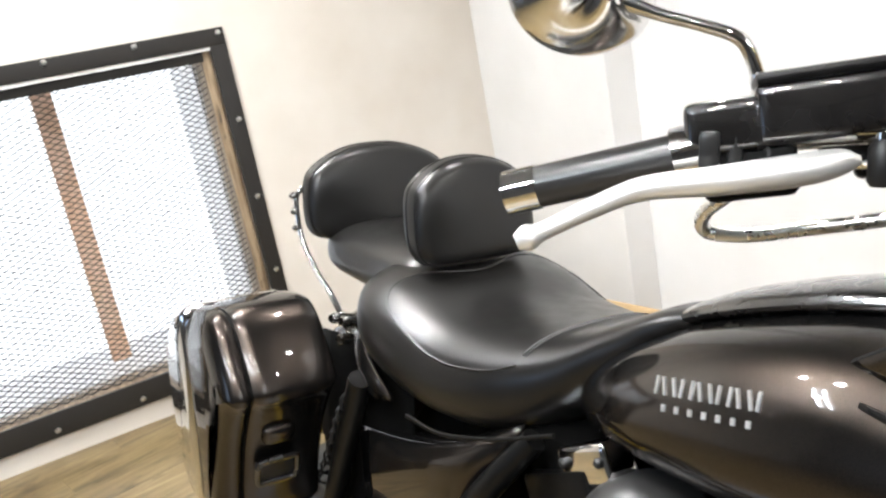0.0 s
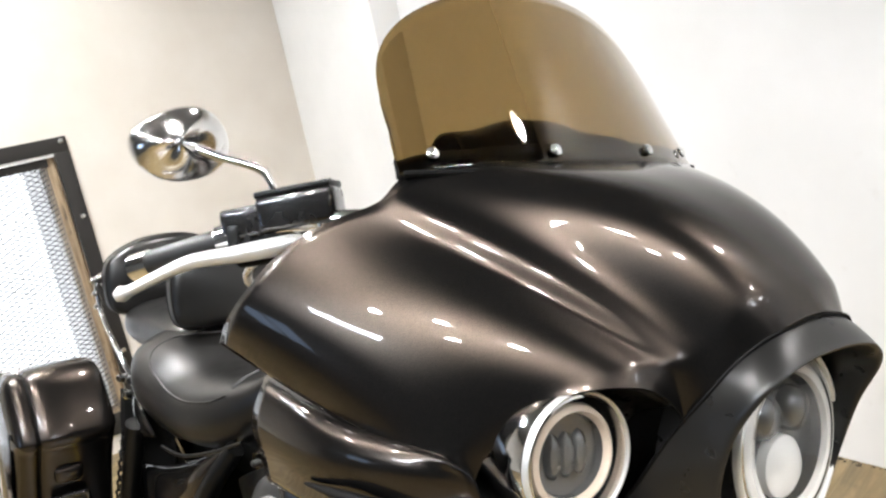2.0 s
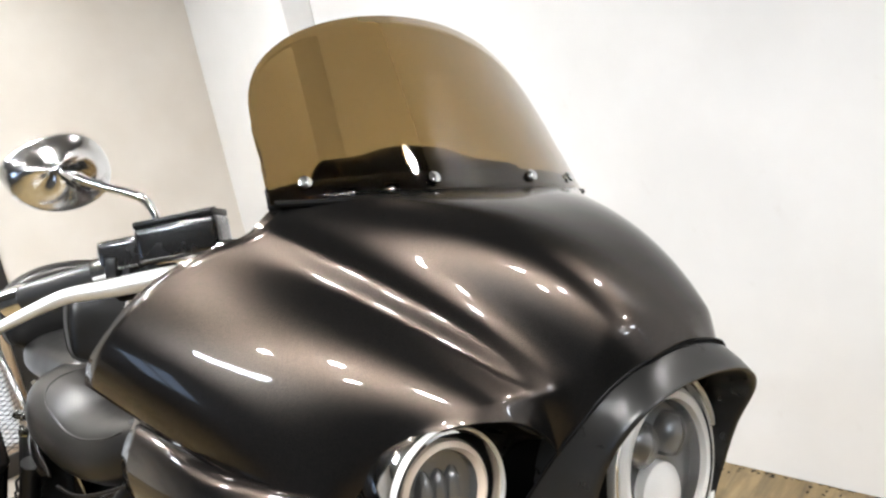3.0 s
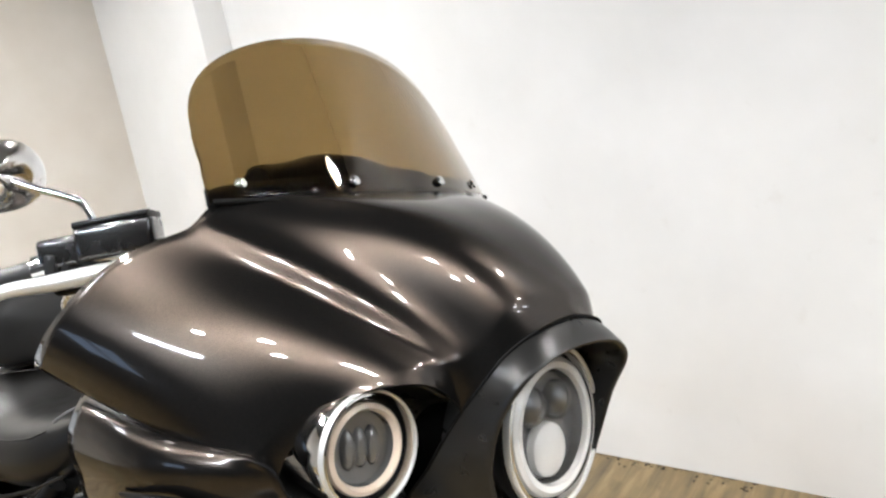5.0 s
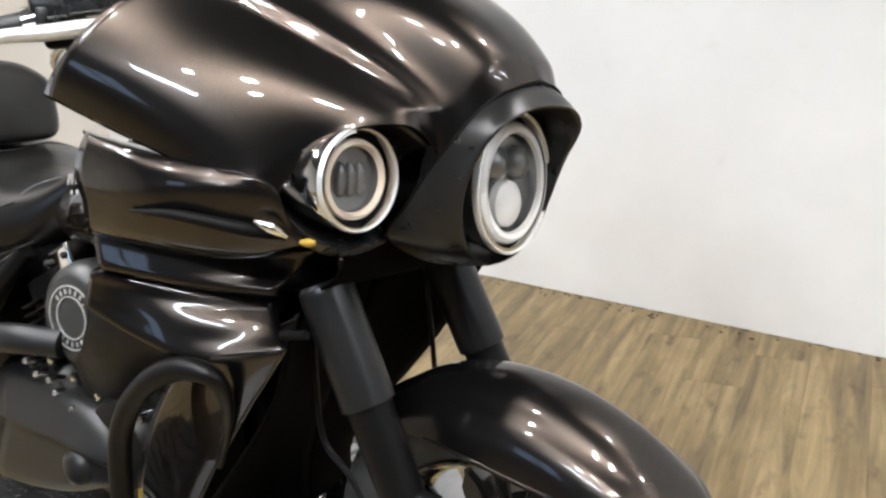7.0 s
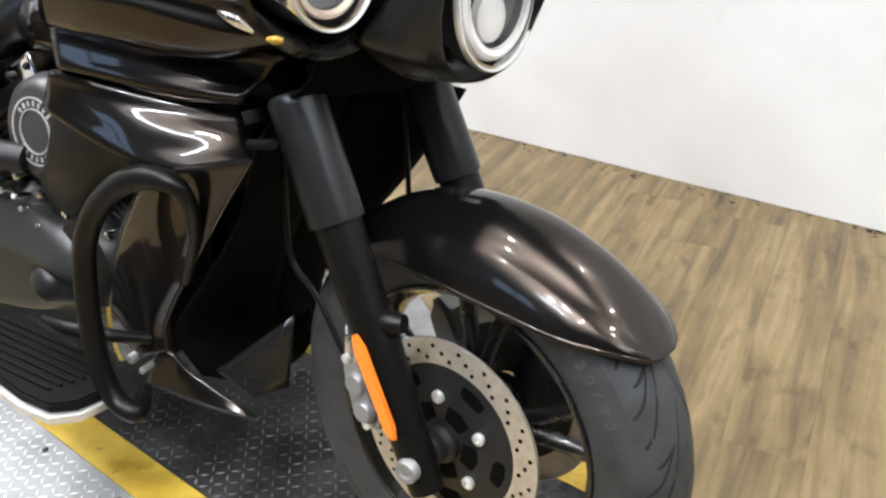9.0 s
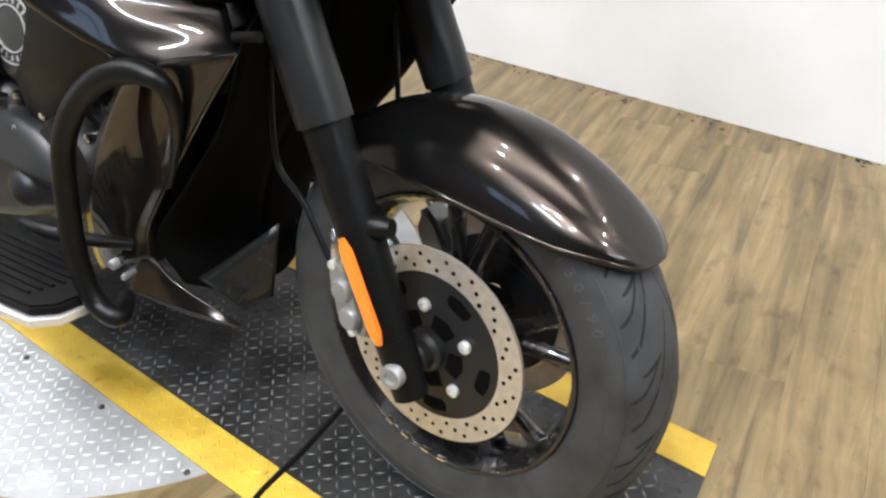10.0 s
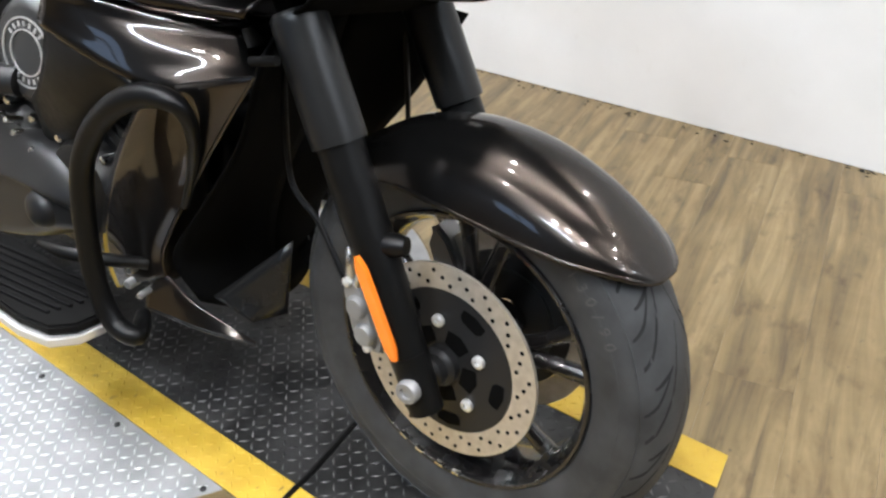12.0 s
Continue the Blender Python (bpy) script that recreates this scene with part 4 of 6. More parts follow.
# fairing: crowned hump with flutes, a groove and a wing lobe on each side
STATIONS = [
    # rear edge, middle, brow, front lip; from the centre line outwards
    [(-0.202, 0.000, 1.175), (-0.083, 0.000, 1.136), (0.010, 0.000, 1.065), (0.030, 0.000, 1.037)],
    [(-0.206, -0.055, 1.176), (-0.085, -0.045, 1.138), (0.009, -0.030, 1.064), (0.027, -0.025, 1.033)],
    [(-0.222, -0.115, 1.176), (-0.092, -0.091, 1.131), (0.006, -0.060, 1.057), (0.022, -0.049, 1.025)],
    [(-0.244, -0.162, 1.176), (-0.105, -0.117, 1.109), (-0.006, -0.079, 1.037), (0.006, -0.070, 1.006)],
    [(-0.272, -0.207, 1.174), (-0.118, -0.130, 1.085), (-0.022, -0.089, 1.014), (-0.008, -0.084, 0.986)],
    [(-0.281, -0.229, 1.161), (-0.120, -0.146, 1.068), (-0.034, -0.101, 1.003), (-0.024, -0.090, 0.962)],
    [(-0.274, -0.245, 1.149), (-0.119, -0.158, 1.063), (-0.040, -0.114, 1.000), (-0.037, -0.097, 0.942)],
    [(-0.280, -0.256, 1.138), (-0.132, -0.168, 1.049), (-0.045, -0.127, 0.998), (-0.038, -0.111, 0.960)],
    [(-0.298, -0.280, 1.129), (-0.164, -0.204, 1.064), (-0.056, -0.160, 0.998), (-0.042, -0.150, 0.982)],
    [(-0.333, -0.325, 1.103), (-0.192, -0.256, 1.049), (-0.086, -0.199, 0.984), (-0.076, -0.195, 0.978)],
    [(-0.350, -0.362, 1.060), (-0.218, -0.296, 1.016), (-0.125, -0.232, 0.962), (-0.112, -0.220, 0.953)],
    [(-0.380, -0.374, 1.026), (-0.240, -0.318, 0.978), (-0.150, -0.262, 0.930), (-0.136, -0.243, 0.920)],
    [(-0.424, -0.363, 0.998), (-0.270, -0.312, 0.940), (-0.158, -0.275, 0.906), (-0.144, -0.252, 0.893)],
]
half_net = np.array(STATIONS)


def shell_skin(net):
    """Flow lines bend evenly from the rear edge through the middle to the brow, then roll over into the lip."""
    cross = spline(net, 8)
    for col, times in ((0, 24), (1, 30), (2, 14), (3, 5)):
        for _ in range(times):
            cross[1:-1, col] = 0.5 * cross[1:-1, col] + 0.25 * (cross[:-2, col] + cross[2:, col])
    a, m_, k, o = (cross[:, c] for c in range(4))
    rows_ = []
    for t in np.linspace(0, 1, 29):
        rows_.append(a * (1 - t) * (1 - 2 * t) + m_ * 4 * t * (1 - t) + k * t * (2 * t - 1))
    side = (rows_[-1] - rows_[-2]) * 4
    for t in np.linspace(0, 1, 8)[1:]:
        h1, h2, h3 = 2 * t ** 3 - 3 * t * t + 1, t ** 3 - 2 * t * t + t, 3 * t * t - 2 * t ** 3
        rows_.append(k * h1 + side * 0.55 * h2 + o * h3)
    return np.array(rows_).transpose(1, 0, 2)


fairing = group("fairing", "glossy dark brown frame-mounted front fairing")
fairing.matrix_basis = ROLL
bm = bmesh.new()
add_grid(bm, shell_skin(np.concatenate([(mirrored(half_net) * np.array([1.0, 1.07, 1.0]))[::-1][:-1], half_net])))
part("upper_shell", bm, PAINT, fairing, thick=0.004)
for s in (-1, 1):
    f = (lambda n_: n_) if s < 0 else mirrored
    # rolled ledge on top, then the flank, which wraps round under the side lamp
    net = [
        [(-0.457, -0.300, 0.952), (-0.341, -0.290, 0.940), (-0.259, -0.268, 0.929), (-0.172, -0.252, 0.917)],
        [(-0.401, -0.328, 0.951), (-0.296, -0.318, 0.939), (-0.217, -0.298, 0.930), (-0.145, -0.274, 0.920)],
        [(-0.400, -0.338, 0.929), (-0.278, -0.330, 0.922), (-0.190, -0.303, 0.915), (-0.132, -0.262, 0.909)],
        [(-0.411, -0.336, 0.903), (-0.279, -0.330, 0.896), (-0.190, -0.300, 0.894), (-0.129, -0.254, 0.890)],
        [(-0.416, -0.325, 0.871), (-0.300, -0.318, 0.863), (-0.200, -0.286, 0.859), (-0.130, -0.240, 0.869)],
        [(-0.450, -0.300, 0.825), (-0.337, -0.296, 0.827), (-0.217, -0.262, 0.824), (-0.122, -0.222, 0.848)],
        [(-0.480, -0.250, 0.812), (-0.372, -0.250, 0.813), (-0.239, -0.220, 0.812), (-0.133, -0.185, 0.837)],
    ]
    bm = bmesh.new()
    surf(bm, f(net), 6, 8)
    low = part("lower_shell", bm, PAINT, fairing, thick=0.004)
    # long dark slot with a clear marker lens
    bm = bmesh.new()
    tube(bm, f([(-0.306, -0.330, 0.871), (-0.234, -0.324, 0.876), (-0.179, -0.290, 0.867), (-0.158, -0.268, 0.861), (-0.133, -0.245, 0.854)]), [0.002, 0.0062, 0.0085, 0.0085, 0.003], 14, 6, flat=0.9)
    part("slot", bm, PLASTIC, low)
    bm = bmesh.new()
    tube(bm, f([(-0.149, -0.277, 0.875), (-0.135, -0.268, 0.869), (-0.128, -0.250, 0.857)]), [0.003, 0.0075, 0.003], 14, 6, flat=0.9)
    part("marker_lens", bm, SHELL, low, "clear marker lens")
    bm = bmesh.new()
    tube(bm, f([(-0.122, -0.236, 0.850), (-0.114, -0.231, 0.850), (-0.107, -0.226, 0.850)]), [0.002, 0.0052, 0.003], 12, 5)
    part("amber_lens", bm, AMBER, low, "amber marker lens")
    # dark recess behind the side lamp, with a lip under it
    net = [
        [(-0.050, -0.100, 0.958), (-0.060, -0.150, 0.985), (-0.095, -0.200, 0.978), (-0.130, -0.225, 0.950), (-0.150, -0.245, 0.915)],
        [(-0.090, -0.098, 0.945), (-0.115, -0.150, 0.965), (-0.140, -0.195, 0.955), (-0.160, -0.215, 0.935), (-0.168, -0.238, 0.905)],
        [(-0.125, -0.098, 0.905), (-0.150, -0.150, 0.910), (-0.165, -0.195, 0.905), (-0.170, -0.220, 0.900), (-0.165, -0.240, 0.893)],
        [(-0.128, -0.105, 0.865), (-0.148, -0.150, 0.862), (-0.150, -0.195, 0.862), (-0.150, -0.222, 0.870), (-0.150, -0.238, 0.880)],
        [(-0.104, -0.114, 0.845), (-0.108, -0.150, 0.838), (-0.110, -0.190, 0.841), (-0.116, -0.220, 0.853), (-0.130, -0.240, 0.872)],
        [(-0.106, -0.114, 0.838), (-0.114, -0.150, 0.828), (-0.118, -0.190, 0.830), (-0.125, -0.215, 0.840), (-0.140, -0.225, 0.858)],
    ]
    bm = bmesh.new()
    surf(bm, f(net), 5, 5)
    part("lamp_recess", bm, NACELLE, fairing, thick=0.003)
# black cowling round the steering head, deep shade put into its colour
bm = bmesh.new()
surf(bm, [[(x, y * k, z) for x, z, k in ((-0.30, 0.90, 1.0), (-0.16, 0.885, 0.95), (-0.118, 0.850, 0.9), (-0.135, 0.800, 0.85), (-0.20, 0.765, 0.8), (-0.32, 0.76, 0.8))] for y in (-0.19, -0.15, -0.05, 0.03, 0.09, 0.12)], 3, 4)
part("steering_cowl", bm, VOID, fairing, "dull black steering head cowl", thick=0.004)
# black inner lining behind the shell
bm = bmesh.new()
surf(bm, [[(-0.33, y, 1.08), (-0.26, y * 0.9, 0.98), (-0.20, y * 0.75, 0.84)] for y in (-0.17, -0.10, 0.0, 0.10, 0.17)], 3, 3)
part("inner_lining", bm, PLASTIC, fairing, thick=0.004)

# nacelle round the main lamp
CY = 0.006
RIM = [(0.047, 0.0, 1.013), (0.044, -0.058, 1.006), (0.031, -0.098, 0.981), (0.006, -0.106, 0.937), (-0.010, -0.101, 0.886), (-0.016, -0.078, 0.838), (-0.022, -0.040, 0.814), (-0.028, 0.0, 0.805)]
BACK = [(0.028, 0.0, 1.034), (0.021, -0.056, 1.024), (0.003, -0.086, 1.002), (-0.020, -0.102, 0.968), (-0.051, -0.107, 0.930), (-0.080, -0.115, 0.883), (-0.098, -0.123, 0.842), (-0.100, 0.0, 0.796)]


def loop(right):
    r = np.array(right, float)
    both = np.concatenate([r, mirrored(r)[::-1][1:-1]])
    return both + np.array([0, CY, 0])


rim3, back3 = loop(RIM), loop(BACK)
cen = np.array([0.0, CY, 0.907])
mid = rim3 * 0.45 + back3 * 0.55
mid = cen + (mid - cen) * np.array([1.0, 1.015, 1.01])
lip = cen + (rim3 - cen) * np.array([1.0, 0.955, 0.965]) + np.array([0.003, 0, 0])
inner = cen + (rim3 - cen) * np.array([1.0, 0.93, 0.94]) + np.array([-0.010, 0, 0])
deep = cen + (rim3 - cen) * np.array([0.6, 0.90, 0.92]) + np.array([-0.075, 0, 0])
bm = bmesh.new()
surf(bm, [back3, mid, rim3, lip, inner, deep], 4, 6, close_v=True)
part("nacelle", bm, NACELLE, fairing, "gloss black headlamp nacelle")
bm = bmesh.new()
ring = [Vector(p_) + Vector((0.0015, 0, 0.001)) for p_ in spline(back3, 5, True)]
tube(bm, [tuple(p_) for p_ in ring] + [tuple(ring[0])], 0.0018, 6, 1)
part("seam", bm, PLASTIC, fairing)


def lamp(name, center, axis, r, depth, label, parent):
    root = group(name, label, parent)
    m = frame_to(center, axis)
    b = bmesh.new()
    lathe(b, [(r * 0.80, -depth), (r * 0.96, -depth * 0.7), (r * 1.02, -depth * 0.25), (r * 1.02, -0.006), (r * 0.99, 0.001), (r * 0.93, 0.002), (r * 0.915, -0.004), (r * 0.91, -0.016)], m, 64)
    part("bezel", b, CHROME, root, "deep chrome bezel")
    b = bmesh.new()
    lathe(b, [(r * 1.022, -0.004), (r * 1.024, 0.001), (r * 1.008, 0.0035), (r * 0.985, 0.003), (r * 0.975, -0.001)], m, 64)
    part("bezel_ring", b, LEVER, root, "bright thin front ring")
    b = bmesh.new()
    lathe(b, [(r * 0.912, -0.012), (r * 0.83, -0.011), (r * 0.81, -0.02)], m, 56)
    part("gasket", b, PLASTIC, root)
    return root, m


head, hm = lamp("headlight", (-0.010, 0.020, 0.911), (1, 0.05, 0.03), 0.0885, 0.055, "round LED headlight with chrome bezel", fairing)
b = bmesh.new()
lathe(b, [(0.075, -0.012), (0.0745, -0.002), (0.070, 0.002), (0.063, 0.0), (0.061, -0.010)], hm, 56)
part("halo_ring", b, WHITE_LENS, head, "white ring light")
b = bmesh.new()
lathe(b, [(0.062, -0.010), (0.057, -0.022), (0.0, -0.028)], hm, 48)
part("bowl", b, GREY_LENS, head, "grey faceted reflector bowl")
for dx, dy, rr, mt in ((-0.026, 0.0, 0.030, WHITE_LENS), (0.024, -0.024, 0.022, GREY_LENS), (0.024, 0.024, 0.022, GREY_LENS)):
    b = bmesh.new()
    lathe(b, [(rr, -0.026), (rr * 0.96, -0.014), (rr * 0.7, -0.007), (0, -0.004)], hm @ Matrix.Translation((dx, dy, 0)), 28)
    part("projector", b, mt, head)
b = bmesh.new()
lathe(b, [(0.079, -0.006), (0.072, 0.006), (0.045, 0.013), (0.0, 0.016)], hm, 48)
part("lens", b, LENS_GLASS, head).visible_shadow = False
for s in (-1, 1):
    aux, am = lamp("fog_light", (-0.080, 0.186 * s, 0.920), (1, 0.06 * s, 0.0), 0.0575, 0.095, "round LED fog light with deep chrome bezel", fairing)
    b = bmesh.new()
    lathe(b, [(0.046, -0.014), (0.045, -0.006), (0.040, -0.004), (0.036, -0.012)], am, 48)
    part("halo_ring", b, TAN_LENS, aux, "tan ring light")
    b = bmesh.new()
    lathe(b, [(0.037, -0.012), (0.034, -0.020), (0.0, -0.022)], am, 40)
    part("bowl", b, GREY_LENS, aux)
    for dy in (-0.0155, 0.0, 0.0155):
        b = bmesh.new()
        lathe(b, [(0.0115, -0.006), (0.011, 0.0), (0.008, 0.004), (0.0, 0.006)], am @ Matrix.Translation((0, dy * 0.9, -0.018)) @ Matrix.Diagonal((1.75, 0.72, 1, 1)), 20)
        part("projector", b, GREY_LENS, aux)
    b = bmesh.new()
    lathe(b, [(0.0475, -0.008), (0.04, 0.0), (0.02, 0.004), (0.0, 0.005)], am, 40)
    part("lens", b, LENS_GLASS, aux).visible_shadow = False

# windscreen
screen = group("windscreen", "smoked amber windscreen with black base band")
screen.matrix_basis = ROLL


def screen_pt(u, v):
    """u: -1 to 1 across, v: 0 at the foot to 1 at the crown."""
    crown = max(0.0, 1 - abs(u) ** 2.10) ** 0.348
    z = 1.170 + 0.002 * u + v * (0.0455 + 0.1665 * crown)
    y = u * (0.2305 - 0.008 * v)
    x = -0.2005 - 0.647 * (z - 1.170) - 1.43 * y * y
    return (x, y, z)


bm = bmesh.new()
g = [[screen_pt(math.sin(math.pi / 2 * u), v) for u in np.linspace(-1, 1, 61)] for v in np.linspace(0, 1, 17)]
add_grid(bm, g)
part("screen", bm, TINT, screen, thick=0.003)
bm = bmesh.new()
add_grid(bm, [[np.array(screen_pt(math.sin(math.pi / 2 * u), v * (1 if abs(u) < 0.9 else 1.4))) + np.array([-0.006, 0, -0.002]) for u in np.linspace(-1, 1, 41)] for v in np.linspace(-0.03, 0.14, 4)])
part("base_band", bm, PLASTIC, screen, thick=0.003)
bm = bmesh.new()
tube(bm, [np.array(screen_pt(u, 0.0)) + np.array([0.003, 0, 0.0]) for u in np.linspace(-0.99, 0.99, 9)], 0.0035, 8, 4)
part("rubber_seal", bm, PLASTIC, screen)
for y, v in ((-0.199, 0.115), (-0.075, 0.085), (0.070, 0.085), (0.182, 0.10)):
    u = y / 0.2305
    c = Vector(screen_pt(u, v)) + Vector((0.003, 0, 0.002))
    b = bmesh.new()
    lathe(b, [(0.0068, 0), (0.0068, 0.003), (0.004, 0.0055), (0, 0.006)], frame_to(c, (0.8, y * 1.4, 0.55)), 16)
    part("screw", b, CHROME, screen)
bm = bmesh.new()
surf(bm, [[(-0.285, y, 1.150), (-0.315, y * 0.98, 1.211 - 0.2 * y * y + 0.014 * math.exp(-(y / 0.06) ** 2)), (-0.37, y * 0.95, 1.204 - 0.3 * y * y + 0.014 * math.exp(-(y / 0.06) ** 2)), (-0.40, y * 0.95, 1.10)] for y in (-0.13, -0.11, -0.08, -0.03, 0.03, 0.08, 0.12, 0.15)], 4, 4)
part("dash_hood", bm, SATIN, screen, "black dash hood", thick=0.004)

# tank and seat
bm = bmesh.new()
rows = []
for x, zt, zb, w in ((-1.02, 0.775, 0.70, 0.06), (-0.98, 0.812, 0.70, 0.112), (-0.88, 0.866, 0.70, 0.158), (-0.75, 0.915, 0.705, 0.183), (-0.60, 0.950, 0.715, 0.190), (-0.45, 0.955, 0.74, 0.180), (-0.36, 0.935, 0.77, 0.15)):
    zc, h = (zt + zb) / 2, (zt - zb) / 2
    rows.append([(x, w * abs(math.cos(a)) ** 0.86 * (1 if math.cos(a) > 0 else -1), zc + h * abs(math.sin(a)) ** 0.95 * (1 if math.sin(a) > 0 else -1)) for a in np.linspace(0.13, 2 * math.pi + 0.13, 14, endpoint=False)])
surf(bm, rows, 5, 3, close_v=True)
tank = part("tank", bm, PAINT, bike, "glossy dark brown fuel tank")
bm = bmesh.new()
tube(bm, [(-0.93, 0, 0.852), (-0.80, 0, 0.908), (-0.62, 0, 0.955), (-0.45, 0, 0.965)], [0.03, 0.055, 0.06, 0.055], 20, 5, flat=0.30)
part("tank_console", bm, PAINT_BLACK, tank)
bm = bmesh.new()
lathe(bm, [(0.034, 0), (0.034, 0.012), (0.028, 0.018), (0, 0.02)], frame_to((-0.60, 0, 0.968), (-0.12, 0, 1)), 28)
part("fuel_cap", bm, CHROME, tank)


def text(name, body, size, m, mat, parent, extrude=0.0015):
    cu = bpy.data.curves.new(name, "FONT")
    cu.body, cu.size, cu.extrude = body, size, extrude
    cu.align_x, cu.align_y = "CENTER", "CENTER"
    tmp = new(name + "_curve", cu)
    dg = bpy.context.evaluated_depsgraph_get()
    me = bpy.data.meshes.new_from_object(tmp.evaluated_get(dg))
    bpy.data.objects.remove(tmp)
    me.transform(m)
    me.materials.clear()
    me.materials.append(mat)
    ob = new(name, me)
    ob.parent = parent
    return ob


tm = frame_to((-0.695, -0.1915, 0.872), (0.03, -1, 0.30), (1, 0, 0.17))
# maker's badge as plain silver bars
for i in range(6):
    bm = bmesh.new()
    for k, lean in ((-0.0046, 9), (0.0046, -9)):
        box(bm, 0.0036, 0.0185, 0.003, tm @ pose(0.0218 * (i - 2.5) + k, 0.006, 0, 0, 0, lean * (1 if i % 2 else -1)), 0.0005)
    part("badge_bar", bm, LETTER, tank, "silver badge bar")
for i in range(7):
    bm = bmesh.new()
    box(bm, 0.0050, 0.0070, 0.002, tm @ pose(0.0165 * (i - 3), -0.016, 0), 0.0004)
    part("badge_bar", bm, LETTER, tank, "silver badge bar")

# raised size marking on the tyre
for i, ch in enumerate("130/90"):
    text("size_letter", ch, 0.022, WM @ pose(0, 0, 0, 0, 0, 50 - 4.4 * i) @ Matrix.Translation((0.262, 0, 0.0668)) @ pose(0, 0, 0, 0, 0, -90), RUBBER_LIGHT, tyre, 0.0006)

# seats
seat = group("seat", "black stitched vinyl two-piece seat")


def pad(rows_, n=14, p=0.75):
    out = []
    for x, yc, zc, hy, hz in rows_:
        out.append([(x, yc + hy * abs(math.cos(a)) ** p * (1 if math.cos(a) > 0 else -1), zc + hz * abs(math.sin(a)) ** p * (1 if math.sin(a) > 0 else -1)) for a in np.linspace(0.1, 2 * math.pi + 0.1, n, endpoint=False)])
    return out


bm = bmesh.new()
surf(bm, pad([(-0.845, 0, 0.882, 0.018, 0.006), (-0.868, 0, 0.876, 0.045, 0.014), (-0.91, 0, 0.855, 0.066, 0.026), (-0.965, 0, 0.812, 0.090, 0.045), (-1.04, 0, 0.758, 0.135, 0.068), (-1.14, 0, 0.728, 0.178, 0.082), (-1.26, 0, 0.722, 0.204, 0.088),
              (-1.36, 0, 0.742, 0.217, 0.095), (-1.45, 0, 0.764, 0.216, 0.092), (-1.515, 0, 0.778, 0.185, 0.080), (-1.545, 0, 0.785, 0.12, 0.055)]), 5, 3, close_v=True)
part("rider_seat", bm, LEATHER, seat)
# dished centre panel, edged by a welt
half_dish = [(-1.082, -0.143), (-1.13, -0.166), (-1.21, -0.186), (-1.30, -0.194), (-1.38, -0.190), (-1.425, -0.160), (-1.425, -0.100), (-1.40, -0.045), (-1.388, 0.0)]
dish = [(x, y) for x, y, _ in spline(np.array([(x, y, 0) for x, y in half_dish] + [(x, -y, 0) for x, y in half_dish[-2::-1]]), 3)]


def seat_top(x, y):
    hz = np.interp(-x, [0.95, 1.04, 1.14, 1.26, 1.36, 1.45], [0.045, 0.068, 0.082, 0.088, 0.095, 0.092])
    zc = np.interp(-x, [0.95, 1.04, 1.14, 1.26, 1.36, 1.45], [0.812, 0.758, 0.728, 0.722, 0.742, 0.764])
    hy = np.interp(-x, [0.95, 1.04, 1.14, 1.26, 1.36, 1.45], [0.085, 0.135, 0.178, 0.204, 0.217, 0.216])
    c = min(0.999, abs(y) / hy) ** (1 / 0.75)
    return zc + hz * (math.sin(math.acos(c))) ** 0.75


bm = bmesh.new()
tube(bm, [(x, y, seat_top(x, y) + 0.001) for x, y in dish], 0.0022, 6, 2)
part("welt", bm, LEATHER, seat, "raised stitched welt")
for sx in (-1.075, -1.083):
    bm = bmesh.new()
    pts = [(sx, y, seat_top(sx, y) + 0.0008) for y in np.linspace(-0.13, 0.13, 13)]
    tube(bm, pts, 0.0012, 6, 2)
    part("stitching", bm, STITCH, seat)
bm = bmesh.new()
surf(bm, pad([(-1.43, 0, 0.80, 0.09, 0.04), (-1.47, 0, 0.815, 0.118, 0.058), (-1.60, 0, 0.82, 0.118, 0.062), (-1.78, 0, 0.83, 0.125, 0.058), (-1.86, 0, 0.83, 0.10, 0.045)]), 5, 3, close_v=True)
part("pillion_seat", bm, LEATHER, seat)


